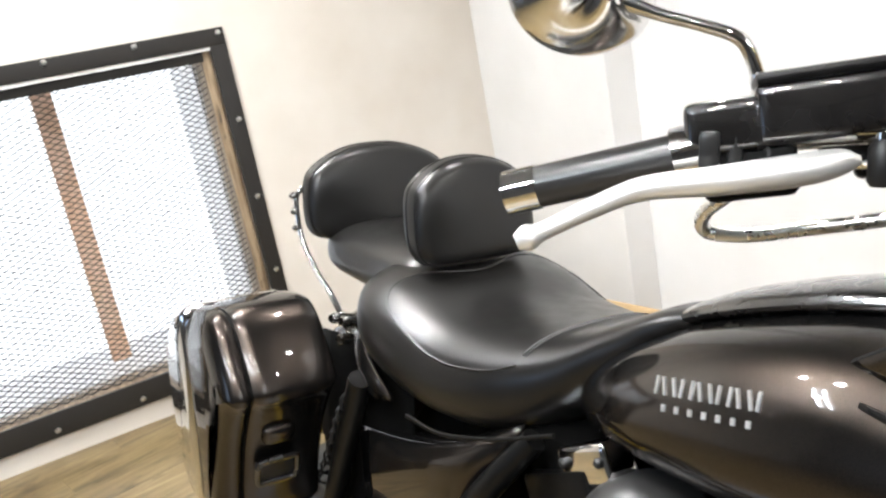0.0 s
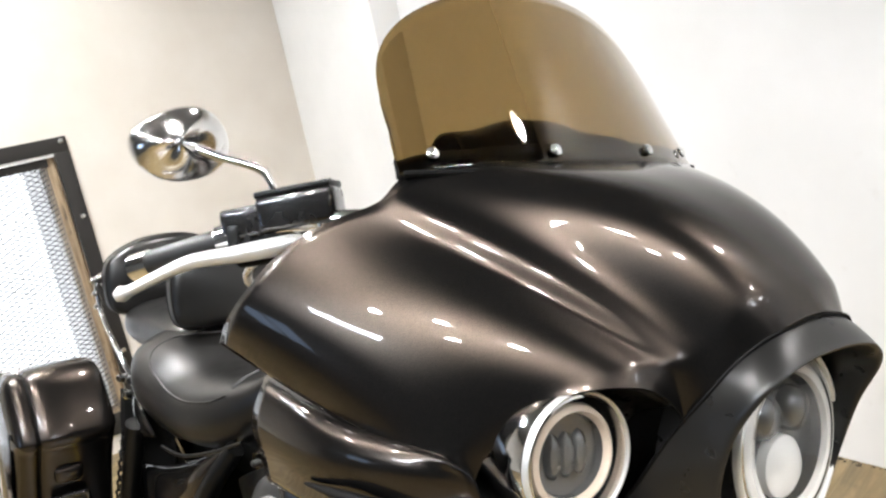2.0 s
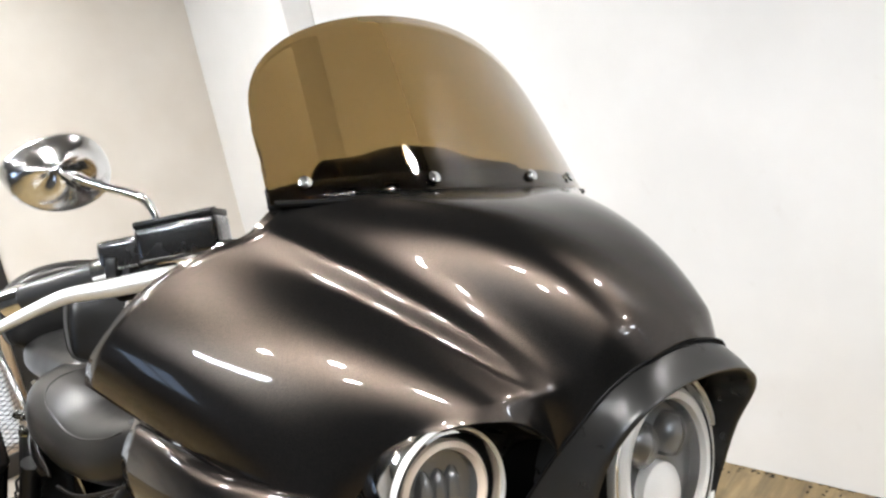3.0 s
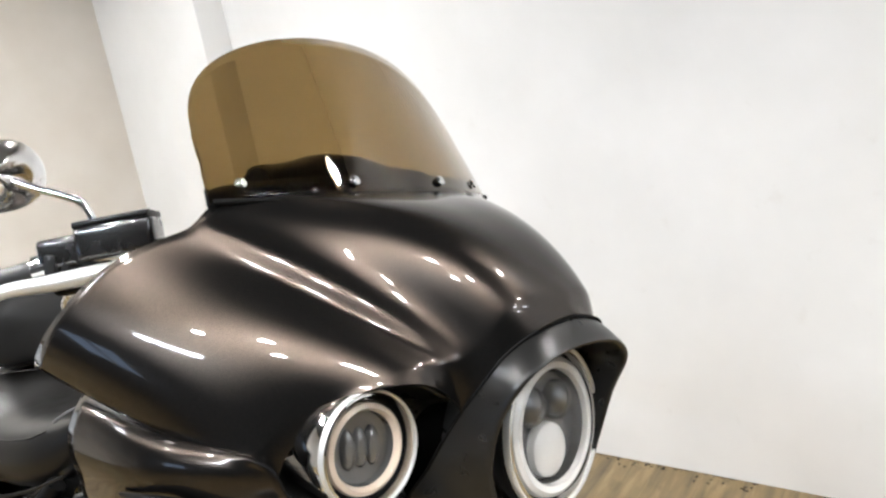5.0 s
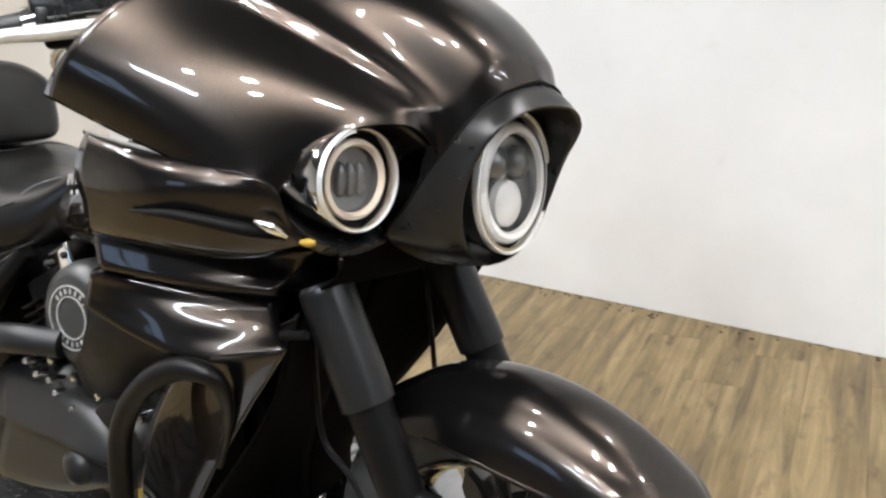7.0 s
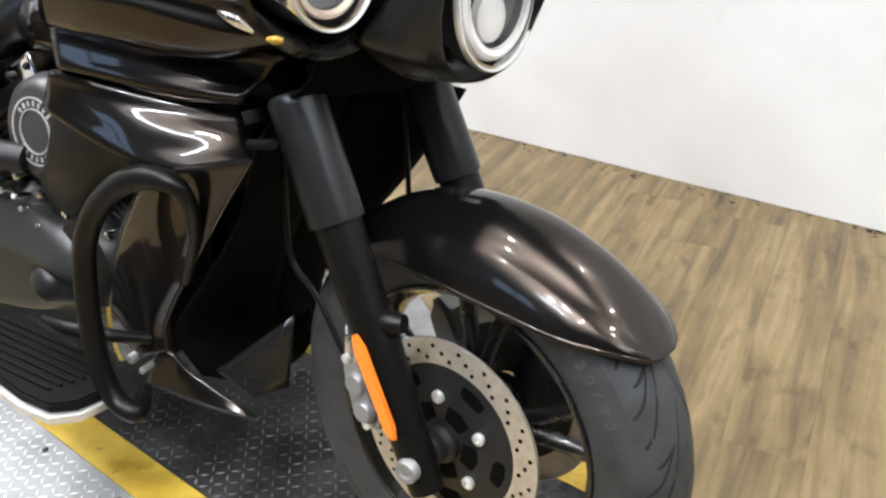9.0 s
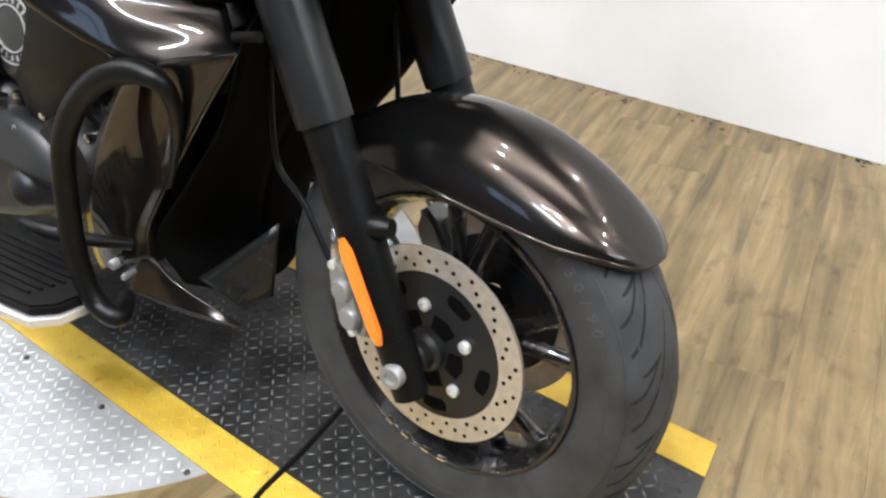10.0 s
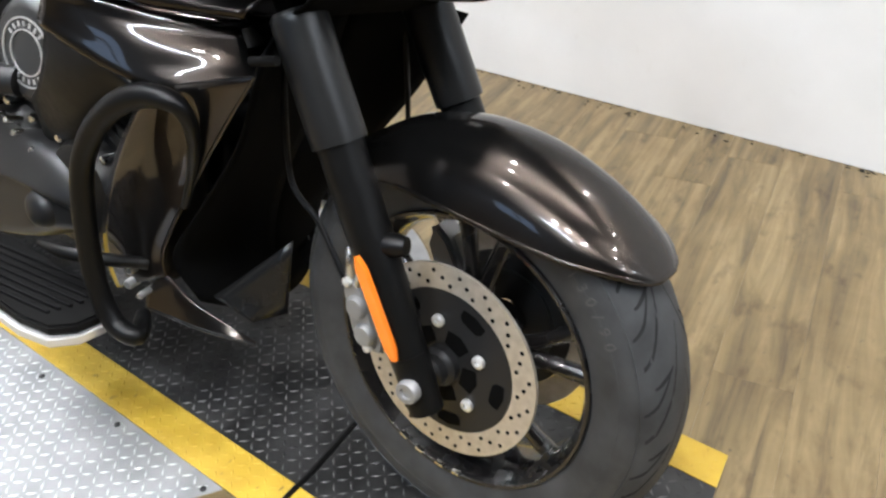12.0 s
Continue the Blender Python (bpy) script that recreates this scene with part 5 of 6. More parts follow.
def backrest(name, x, yc, zc, hy, hz, d, label):
    root = group(name, label)

    def ring(q, s, grow=0.0):
        out = []
        for a in np.linspace(0, 2 * math.pi, 24, endpoint=False):
            c, n = math.cos(a), math.sin(a)
            wide = (1 - 0.10 * n - 0.16 * max(n, 0) ** 2)
            t_ = (n + 1) / 2
            t_ = t_ * t_ * (3 - 2 * t_)
            e_ = min(1.0, s / 0.9) ** 1.5
            py, pz = 1 - (0.60 - 0.36 * t_) * e_, 1 - (0.55 - 0.28 * t_) * e_
            out.append((x + q * d * 0.5 - 0.16 * (s * hz * n), yc + (s * hy + grow) * abs(c) ** py * (1 if c > 0 else -1) * wide, zc + (s * hz + grow) * abs(n) ** pz * (1 if n > 0 else -1)))
        return out

    b = bmesh.new()
    g = spline(np.array([ring(q, s) for q, s in ((-1, 0.84), (-0.8, 0.95), (-0.2, 1.0), (0.45, 0.985), (0.8, 0.93), (0.98, 0.82), (1.08, 0.6), (1.13, 0.35), (1.15, 0.12))]), 4)
    g = spline(g.transpose(1, 0, 2), 3, True).transpose(1, 0, 2)
    v = add_grid(b, g, close_v=True)
    cap(b, v[0], True)
    cap(b, v[-1])
    part("cushion", b, LEATHER, root, angle=60)
    for q, s in ((0.47, 0.985), (-0.2, 1.0)):
        b = bmesh.new()
        loop_ = spline(np.array(ring(q, s, 0.0005)), 2, True)
        tube(b, np.concatenate([loop_, loop_[:1]]), 0.0018, 6, 1)
        part("piping", b, LEATHER, root)
    b = bmesh.new()
    box(b, 0.012, 0.05, 0.12, pose(x - d * 0.4, yc, zc - hz - 0.03), 0.004)
    part("bracket_plate", b, SATIN, root)
    return root


backrest("rider_backrest", -1.43, 0.008, 0.950, 0.124, 0.092, 0.080, "small padded black vinyl rider backrest")
pb = backrest("pillion_backrest", -1.84, 0.022, 0.950, 0.172, 0.098, 0.080, "wide padded black vinyl passenger backrest")
for s in (-1, 1):
    b = bmesh.new()
    tube(b, [(-1.86, 0.10 * s, 0.97), (-1.86, 0.145 * s, 0.965), (-1.855, 0.165 * s, 0.94), (-1.84, 0.165 * s, 0.86), (-1.79, 0.160 * s, 0.80), (-1.72, 0.165 * s, 0.775), (-1.66, 0.165 * s, 0.735), (-1.62, 0.165 * s, 0.70)], 0.006, 10, 5)
    part("bracket", b, CHROME, pb, "bent chrome bracket")
    for z in (0.955, 0.92, 0.885):
        b = bmesh.new()
        lathe(b, [(0.008, 0), (0.008, 0.010), (0.004, 0.016), (0, 0.016)], frame_to((-1.852, 0.166 * s, z), (0.5, s, 0)), 10)
        part("bracket_bolt", b, CHROME, pb)

# saddlebags: inner body and an outer lid that meet at a dark seam
BAG = [(-1.645, 0.370), (-1.615, 0.450), (-1.567, 0.550), (-1.508, 0.632), (-1.477, 0.664), (-1.480, 0.690), (-1.512, 0.745), (-1.549, 0.790), (-1.595, 0.808), (-1.69, 0.797), (-1.79, 0.762), (-1.87, 0.705), (-1.905, 0.62), (-1.90, 0.50), (-1.86, 0.40), (-1.76, 0.350)]
TRIM = [(-1.742, 0.400), (-1.722, 0.500), (-1.712, 0.62), (-1.712, 0.72), (-1.722, 0.780), (-1.75, 0.786), (-1.80, 0.767), (-1.88, 0.708), (-1.917, 0.62), (-1.912, 0.50), (-1.87, 0.395), (-1.79, 0.360)]


def saddlebag(side):
    root = group("saddlebag", "glossy dark brown hard saddlebag with chrome rear trim")

    def slab(outline, rings, caps=(True, True)):
        """Rounded slab: the outline repeated across, drawn in a little at each rounded edge."""
        b = bmesh.new()
        loop_ = spline(np.array([(x, 0.0, z) for x, z in outline]), 6, True)
        out = []
        prev, nxt = np.roll(loop_, 1, axis=0), np.roll(loop_, -1, axis=0)
        d = nxt - prev
        nrm = np.stack([d[:, 2], 0 * d[:, 0], -d[:, 0]], axis=1)
        nrm /= np.linalg.norm(nrm, axis=1)[:, None]
        if np.sum(nrm * (loop_ - loop_.mean(axis=0))) < 0:
            nrm = -nrm
        for y, inset in rings:
            row = loop_ - nrm * inset
            row[:, 1] = -y * side
            out.append(row)
        v = add_grid(b, np.array(out), close_v=True)
        if caps[0]:
            cap(b, v[0], True)
        if caps[1]:
            cap(b, v[-1])
        bmesh.ops.recalc_face_normals(b, faces=b.faces[:])
        return b

    part("body", slab(BAG, [(-0.248, 0.03), (-0.250, 0.020), (-0.257, 0.008), (-0.270, 0.002), (-0.285, 0), (-0.34, -0.003), (-0.385, -0.001), (-0.398, 0.002), (-0.406, 0.008)]), PAINT, root)
    part("gap", slab(BAG, [(-0.400, 0.011), (-0.418, 0.011)], (False, False)), PLASTIC, root)
    part("lid", slab(BAG, [(-0.411, 0.008), (-0.416, 0.003), (-0.424, 0.002), (-0.434, 0.004), (-0.444, 0.011), (-0.451, 0.021), (-0.456, 0.036), (-0.459, 0.06)]), PAINT, root)
    part("rear_trim", slab(TRIM, [(-0.262, 0.004), (-0.27, 0.0), (-0.44, -0.001), (-0.452, 0.004), (-0.460, 0.012), (-0.466, 0.024), (-0.468, 0.040)]), CHROME, root, "chrome rear trim")
    # oval lens and a framed dark panel on the front
    m = frame_to((-1.548, 0.352 * side, 0.574), (1, 0, -0.55), (0, 0, 1))
    b = bmesh.new()
    surf(b, [[(0.022 * r_ * abs(math.cos(a)) ** 0.5 * math.copysign(1, math.cos(a)), 0.030 * r_ * abs(math.sin(a)) ** 0.5 * math.copysign(1, math.sin(a)), h) for a in np.linspace(0.1, 2 * math.pi + 0.1, 16, endpoint=False)] for r_, h in ((1.0, -0.01), (1.0, 0.004), (0.86, 0.011), (0.5, 0.015), (0.08, 0.016))], 3, 3, close_v=True)
    b.transform(m)
    part("latch_cover", b, PAINT, root, "raised glossy latch cover")
    m = frame_to((-1.583, 0.352 * side, 0.492), (1, 0, -0.42), (0, 0, 1))
    pts = [tuple(m @ Vector((x, y, 0.006))) for x, y in ((-0.030, -0.026), (-0.022, -0.037), (0.018, -0.037), (0.026, -0.028), (0.026, 0.028), (0.018, 0.037), (-0.022, 0.037), (-0.030, 0.026))]
    b = bmesh.new()
    tube(b, spline(np.array(pts + pts[:1]), 3), 0.0065, 10, 1)
    fr = part("panel_frame", b, PAINT_BLACK, root, "black framed dark panel")
    b = bmesh.new()
    box(b, 0.050, 0.068, 0.008, m, 0.002)
    part("panel", b, DARKSTEEL, fr)
    b = bmesh.new()
    box(b, 0.05, 0.028, 0.045, pose(-1.945, 0.43 * side, 0.500), 0.006)
    rl = part("rear_reflector", b, RED, root, "red and clear rear reflector")
    b = bmesh.new()
    box(b, 0.05, 0.029, 0.014, pose(-1.945, 0.43 * side, 0.529), 0.003)
    part("clear_lens", b, WHITE_LENS, rl)
    return root


saddlebag(-1)
saddlebag(1).location = (0, -0.03, -0.13)

# handlebar, controls and mirror
UNROLL = ROLL.inverted()


def controls(side):
    def f(pts):
        out = [UNROLL @ Vector(q) - UNROLL @ Vector((0, 0, 0)) if free else UNROLL @ Vector(q) for q in pts for free in (abs(q[2]) < 0.8,)]
        return np.array([(q.x, -side * q.y, q.z) for q in out])

    root = group("handlebar", "handlebar end with grip, lever and fluid reservoir")
    root.matrix_basis = ROLL if side < 0 else Matrix.Translation((0.089, 0.014, -0.024)) @ ROLL
    b = bmesh.new()
    tube(b, f([(-0.36, -0.02, 1.08), (-0.41, -0.08, 1.115), (-0.50, -0.15, 1.130), (-0.58, -0.215, 1.130), (-0.65, -0.276, 1.115)]), 0.0135, 14, 5)
    part("bar", b, CHROME, root)
    b = bmesh.new()
    tube(b, f([(-0.648, -0.274, 1.115), (-0.74, -0.350, 1.0905)]), 0.0178, 20, 2)
    part("grip", b, GRIP, root, "black rubber grip")
    b = bmesh.new()
    tube(b, f([(-0.735, -0.346, 1.092), (-0.757, -0.364, 1.086)]), 0.0192, 20, 2)
    part("bar_end", b, CHROME, root)
    b = bmesh.new()
    tube(b, f([(-0.634, -0.262, 1.119), (-0.650, -0.276, 1.1145)]), 0.0225, 20, 2)
    part("grip_collar", b, CHROME, root)
    b = bmesh.new()
    tube(b, f([(-0.536, -0.208, 1.111), (-0.545, -0.218, 1.110), (-0.560, -0.245, 1.106), (-0.600, -0.287, 1.100), (-0.634, -0.325, 1.096), (-0.652, -0.360, 1.084), (-0.666, -0.395, 1.070), (-0.670, -0.407, 1.066), (-0.674, -0.415, 1.063)]),
         [0.004, 0.011, 0.0135, 0.0125, 0.0105, 0.009, 0.008, 0.0115, 0.007], 14, 5, flat=0.9)
    part("lever", b, LEVER, root, "bare aluminium lever")
    m = frame_to(f([(-0.590, -0.212, 1.141)])[0], f([(-0.105, 0.014, 0.70)])[0], f([(0.105, 0.105, 0.030)])[0])
    b = bmesh.new()
    box(b, 0.108, 0.054, 0.048, m @ Matrix.Translation((0.026, 0, 0.004)), 0.010, 3)
    box(b, 0.060, 0.050, 0.042, m @ Matrix.Translation((-0.050, 0, -0.001)), 0.009, 3)
    part("reservoir", b, PAINT_BLACK, root, "black brake fluid reservoir")
    b = bmesh.new()
    box(b, 0.104, 0.056, 0.010, m @ Matrix.Translation((0.026, 0, 0.030)), 0.004, 2)
    lid = part("lid", b, SATIN, root)
    for dx in (-0.02, 0.07):
        b = bmesh.new()
        lathe(b, [(0.004, 0), (0.004, 0.002), (0, 0.003)], m @ Matrix.Translation((dx, 0.0, 0.035)), 10)
        part("lid_screw", b, CHROME, lid)
    b = bmesh.new()
    box(b, 0.070, 0.046, 0.045, m @ Matrix.Translation((-0.035, 0.004, -0.036)), 0.010, 3)
    part("switch_box", b, PLASTIC, root)
    b = bmesh.new()
    box(b, 0.055, 0.030, 0.030, m @ Matrix.Translation((0.045, 0.010, -0.030)), 0.009, 3)
    part("lever_perch", b, COVER, root)
    for q, r_ in (((-0.578, -0.180, 1.106), 0.010), ((-0.560, -0.168, 1.098), 0.007), ((-0.600, -0.232, 1.116), 0.009), ((-0.545, -0.150, 1.112), 0.008)):
        b = bmesh.new()
        lathe(b, [(r_, -0.02), (r_, 0.010), (r_ * 0.7, 0.014), (r_ * 0.35, 0.014), (0, 0.010)], frame_to(f([q])[0], f([(0.4, -0.6, 0.1)])[0]), 12)
        part("perch_bolt", b, DARKSTEEL, root)
    b = bmesh.new()
    tube(b, f([(-0.600, -0.245, 1.095), (-0.640, -0.250, 1.068), (-0.649, -0.241, 1.049), (-0.625, -0.218, 1.045), (-0.584, -0.185, 1.052), (-0.50, -0.125, 1.066), (-0.40, -0.07, 1.07)]), 0.006, 10, 5)
    part("brake_hose", b, ALU, root, "braided brake hose")
    # split clamp beside the grip, lever pivot and cables
    along = f([(0.07, 0.062, 0.018)])[0]
    for q, size in (((-0.630, -0.258, 1.120), (0.017, 0.050, 0.030)), ((-0.616, -0.246, 1.112), (0.012, 0.042, 0.044))):
        b = bmesh.new()
        box(b, *size, frame_to(f([q])[0], f([(0.0, 0.05, 0.7)])[0], along), 0.006, 2)
        clamp = part("bar_clamp", b, COVER, root, "black bar clamp")
        b = bmesh.new()
        lathe(b, [(0.0045, -0.004), (0.0045, 0.004), (0.002, 0.004), (0.002, 0.001), (0, 0.001)], frame_to(f([(q[0], q[1] - 0.012, q[2] + 0.014)])[0], f([(0.1, -0.4, 0.7)])[0]), 10)
        part("clamp_screw", b, CHROME, clamp)
    b = bmesh.new()
    lathe(b, [(0, -0.018), (0.008, -0.018), (0.010, -0.014), (0.010, 0.010), (0.007, 0.014), (0.007, 0.017), (0, 0.018)], frame_to(f([(-0.532, -0.188, 1.108)])[0], f([(0.0, 0.0, 0.7)])[0]), 18)
    piv = part("lever_pivot", b, DARKSTEEL, root, "dark cast lever pivot")
    b = bmesh.new()
    lathe(b, [(0.006, 0), (0.006, 0.004), (0.003, 0.006), (0, 0.006)], frame_to(f([(-0.532, -0.188, 1.125)])[0], f([(0.0, 0.0, 0.7)])[0]), 12)
    part("pivot_bolt", b, CHROME, piv)
    for pts, r_, mt in (([(-0.545, -0.185, 1.096), (-0.515, -0.170, 1.088), (-0.47, -0.135, 1.082), (-0.41, -0.085, 1.070)], 0.0045, SATIN), ([(-0.556, -0.190, 1.104), (-0.52, -0.176, 1.106), (-0.48, -0.140, 1.102), (-0.42, -0.090, 1.090)], 0.0035, ALU)):
        b = bmesh.new()
        tube(b, f(pts), r_, 8, 5)
        part("cable", b, mt, root)
    b = bmesh.new()
    lathe(b, [(0.012, 0), (0.012, 0.012), (0.008, 0.018), (0, 0.018)], frame_to(f([(-0.52, -0.165, 1.118)])[0], f([(0.2, -1, 0.1)])[0]), 14)
    part("banjo_bolt", b, CHROME, root)
    b = bmesh.new()
    tube(b, f([(-0.632, -0.200, 1.160), (-0.634, -0.202, 1.180), (-0.642, -0.210, 1.202), (-0.662, -0.226, 1.214), (-0.690, -0.248, 1.226), (-0.722, -0.272, 1.243)]), [0.0065, 0.006, 0.006, 0.0055, 0.0055, 0.008], 12, 5)
    part("mirror_stem", b, CHROME, root)
    mir = group("mirror", "teardrop chrome mirror with bare back", root)
    mm = frame_to(f([(-0.742, -0.284, 1.250)])[0], f([(1, -0.32, 0.05)])[0], f([(-0.2, -1, 0.12)])[0])
    b = bmesh.new()
    prof = [(0.10, 0.032), (0.35, 0.028), (0.70, 0.016), (0.93, 0.003), (1.0, -0.008), (0.97, -0.013)]
    rings_ = []
    for r, h in prof:
        row = []
        for a in np.linspace(0, 2 * math.pi, 48, endpoint=False):
            k = 1 + 0.16 * math.cos(a) * math.sin(a)
            row.append(mm @ Vector((0.068 * r * math.cos(a), 0.052 * r * math.sin(a) * k * (1 - 0.12 * math.cos(a)), h * (1 + 0.25 * math.cos(3 * a) * (1 - r)))))
        rings_.append(row)
    v_ = add_grid(b, rings_, close_v=True)
    cap(b, v_[0])
    part("shell", b, SHELL, mir)
    b = bmesh.new()
    v_ = add_grid(b, [[mm @ Vector((0.066 * r * math.cos(a), 0.0505 * r * math.sin(a) * (1 + 0.16 * math.cos(a) * math.sin(a)) * (1 - 0.12 * math.cos(a)), -0.012)) for a in np.linspace(0, 2 * math.pi, 48, endpoint=False)] for r in (1.0, 0.5)], close_v=True)
    cap(b, v_[1])
    part("glass", b, MIRROR, mir)
    return root


controls(-1)
controls(1)

# engine, shroud, lower cowl, crash bars, boards
engine = group("engine", "black V-twin engine with round badge covers")
for s in (-1, 1):
    b = bmesh.new()
    box(b, 0.46, 0.15, 0.30, pose(-0.80, 0.085 * s, 0.38), 0.04, 3)
    part("crankcase", b, SATIN, engine)
    b = bmesh.new()
    m = frame_to((-0.840, 0.115 * s, 0.603), (0.15, s, 0.1))
    lathe(b, [(0.100, -0.02), (0.100, 0.03), (0.092, 0.056), (0.078, 0.068), (0.072, 0.070), (0, 0.070)], m, 56)
    cov = part("cover", b, AIR_COVER, engine, "round satin grey air cleaner cover")
    for r0, r1, mt in ((0.060, 0.0570, LETTER), (0.040, 0.0375, LETTER)):
        b = bmesh.new()
        lathe(b, [(r0, 0.069), (r0, 0.0725), (r1, 0.0725), (r1, 0.069)], m, 56, closed=True)
        part("badge_ring", b, mt, cov)
    for k in range(22):
        a = 2 * math.pi * k / 22
        if abs(math.sin(a)) > 0.85:
            continue
        b = bmesh.new()
        box(b, 0.009, 0.004, 0.002, m @ pose(0, 0, 0, 0, 0, math.degrees(a)) @ Matrix.Translation((0.0485, 0, 0.071)))
        part("badge_bar", b, LETTER, cov)
    # finned cylinders
    for x, tilt in ((-0.70, 24), (-0.97, -24)):
        b = bmesh.new()
        box(b, 0.15, 0.19, 0.20, pose(x, 0.05 * s, 0.56, 0, tilt, 0), 0.01)
        cyl = part("cylinder", b, SATIN, engine)
        for k in range(9):
            b = bmesh.new()
            box(b, 0.20, 0.22, 0.005, pose(x, 0.05 * s, 0.56, 0, tilt, 0) @ Matrix.Translation((0, 0, -0.09 + 0.018 * k)), 0.002, 1)
            part("fin", b, SATIN, cyl)
    b = bmesh.new()
    lathe(b, [(0.095, 0), (0.095, 0.03), (0.08, 0.05), (0.03, 0.058), (0, 0.058)], frame_to((-0.70, 0.15 * s, 0.40), (0, s, 0.05)), 40)
    part("case_cover", b, SATIN, engine, "round satin clutch cover")
    b = bmesh.new()
    lathe(b, [(0.115, 0), (0.115, 0.025), (0.10, 0.045), (0.04, 0.05), (0, 0.05)], frame_to((-0.93, 0.15 * s, 0.38), (0, s, 0.05)), 44)
    part("case_cover", b, SATIN, engine, "round satin alternator cover")
    for x, z in ((-0.60, 0.40), (-0.64, 0.47), (-0.70, 0.505), (-0.77, 0.475), (-0.80, 0.40), (-0.85, 0.49), (-0.93, 0.505), (-1.01, 0.47)):
        b = bmesh.new()
        lathe(b, [(0.009, -0.03), (0.009, 0.008), (0.006, 0.011), (0, 0.011)], frame_to((x, 0.178 * s, z), (0, s, 0)), 10)
        part("case_bolt", b, CHROME, engine)
# chrome rocker cover showing under the tank
for s in (-1, 1):
    b = bmesh.new()
    box(b, 0.105, 0.05, 0.060, pose(-0.945, 0.115 * s, 0.682, 0, -24, 0), 0.010, 3)
    rc = part("rocker_cover", b, CHROME, engine, "chrome rocker cover")
    for dx in (-0.035, 0.035):
        b = bmesh.new()
        lathe(b, [(0.007, 0), (0.007, 0.006), (0.004, 0.009), (0, 0.009)], frame_to((-0.945 + dx, 0.140 * s, 0.690 + 0.4 * dx), (0, s, 0.1)), 10)
        part("cover_bolt", b, DARKSTEEL, rc)
# exhaust on the right side
b = bmesh.new()
tube(b, [(-0.86, -0.19, 0.555), (-0.95, -0.235, 0.56), (-1.06, -0.235, 0.53), (-1.20, -0.225, 0.44), (-1.40, -0.225, 0.33), (-1.95, -0.235, 0.28)], [0.026, 0.028, 0.028, 0.03, 0.042, 0.046], 18, 6)
part("exhaust_pipe", b, DARKSTEEL, engine, "satin grey exhaust pipe")
net = [
    [(-1.10, -0.15, 0.470), (-0.95, -0.15, 0.472), (-0.81, -0.15, 0.462), (-0.69, -0.15, 0.435), (-0.655, -0.15, 0.40)],
    [(-1.094, -0.205, 0.461), (-0.949, -0.205, 0.462), (-0.810, -0.205, 0.452), (-0.698, -0.205, 0.430), (-0.660, -0.19, 0.395)],
    [(-1.062, -0.236, 0.389), (-0.930, -0.236, 0.394), (-0.821, -0.236, 0.402), (-0.722, -0.236, 0.400), (-0.670, -0.21, 0.380)],
    [(-1.060, -0.236, 0.378), (-0.930, -0.236, 0.384), (-0.826, -0.236, 0.390), (-0.730, -0.234, 0.388), (-0.675, -0.21, 0.370)],
    [(-1.062, -0.224, 0.370), (-0.932, -0.224, 0.376), (-0.832, -0.224, 0.380), (-0.740, -0.224, 0.376), (-0.680, -0.20, 0.360)],
    [(-1.154, -0.222, 0.209), (-1.020, -0.222, 0.234), (-0.858, -0.222, 0.278), (-0.746, -0.220, 0.325), (-0.69, -0.195, 0.33)],
    [(-1.150, -0.16, 0.190), (-1.020, -0.16, 0.215), (-0.858, -0.16, 0.255), (-0.746, -0.16, 0.300), (-0.70, -0.15, 0.31)],
]
b = bmesh.new()
surf(b, net, 5, 4)
gear = part("gear_cover", b, DARKSTEEL, engine, "satin grey cast gear cover with a raised ledge", thick=0.004)
b = bmesh.new()
lathe(b, [(0.036, -0.03), (0.036, 0.010), (0.031, 0.022), (0.018, 0.029), (0, 0.031)], frame_to((-0.782, -0.220, 0.352), (0.1, -1, 0.1)), 32)
part("end_cap", b, DARKSTEEL, gear, "domed satin end cap")
# black discs paint the dark inside the dowel holes
for x, z in ((-0.981, 0.334), (-0.935, 0.330), (-0.985, 0.290), (-0.913, 0.288)):
    b = bmesh.new()
    lathe(b, [(0.005, -0.004), (0.005, 0.0015), (0, 0.0015)], frame_to((x, -0.223, z), (0, -1, 0)), 10)
    part("dowel_hole_shade", b, VOID, gear)
for x, z in ((-0.975, 0.500), (-0.939, 0.482), (-0.890, 0.483), (-0.872, 0.463), (-0.819, 0.445)):
    b = bmesh.new()
    lathe(b, [(0.0075, -0.04), (0.0075, 0.006), (0.005, 0.009), (0.003, 0.009), (0, 0.006)], frame_to((x, -0.206, z), (0.2, -1, 0.3)), 12)
    part("cover_bolt", b, CHROME, gear, "small bright bolt")
b = bmesh.new()
tube(b, [(-1.02, -0.16, 0.70), (-1.08, -0.195, 0.62), (-1.16, -0.21, 0.52), (-1.22, -0.20, 0.40)], [0.018, 0.020, 0.020, 0.018], 14, 5)
part("frame_tube", b, SATIN, bike, "satin black frame tube")
b = bmesh.new()
tube(b, [(-0.97, -0.165, 0.725), (-1.08, -0.185, 0.685), (-1.20, -0.205, 0.655), (-1.30, -0.212, 0.652)], 0.0035, 10, 5)
part("seat_rail", b, SATIN, bike, "thin black seat rail")
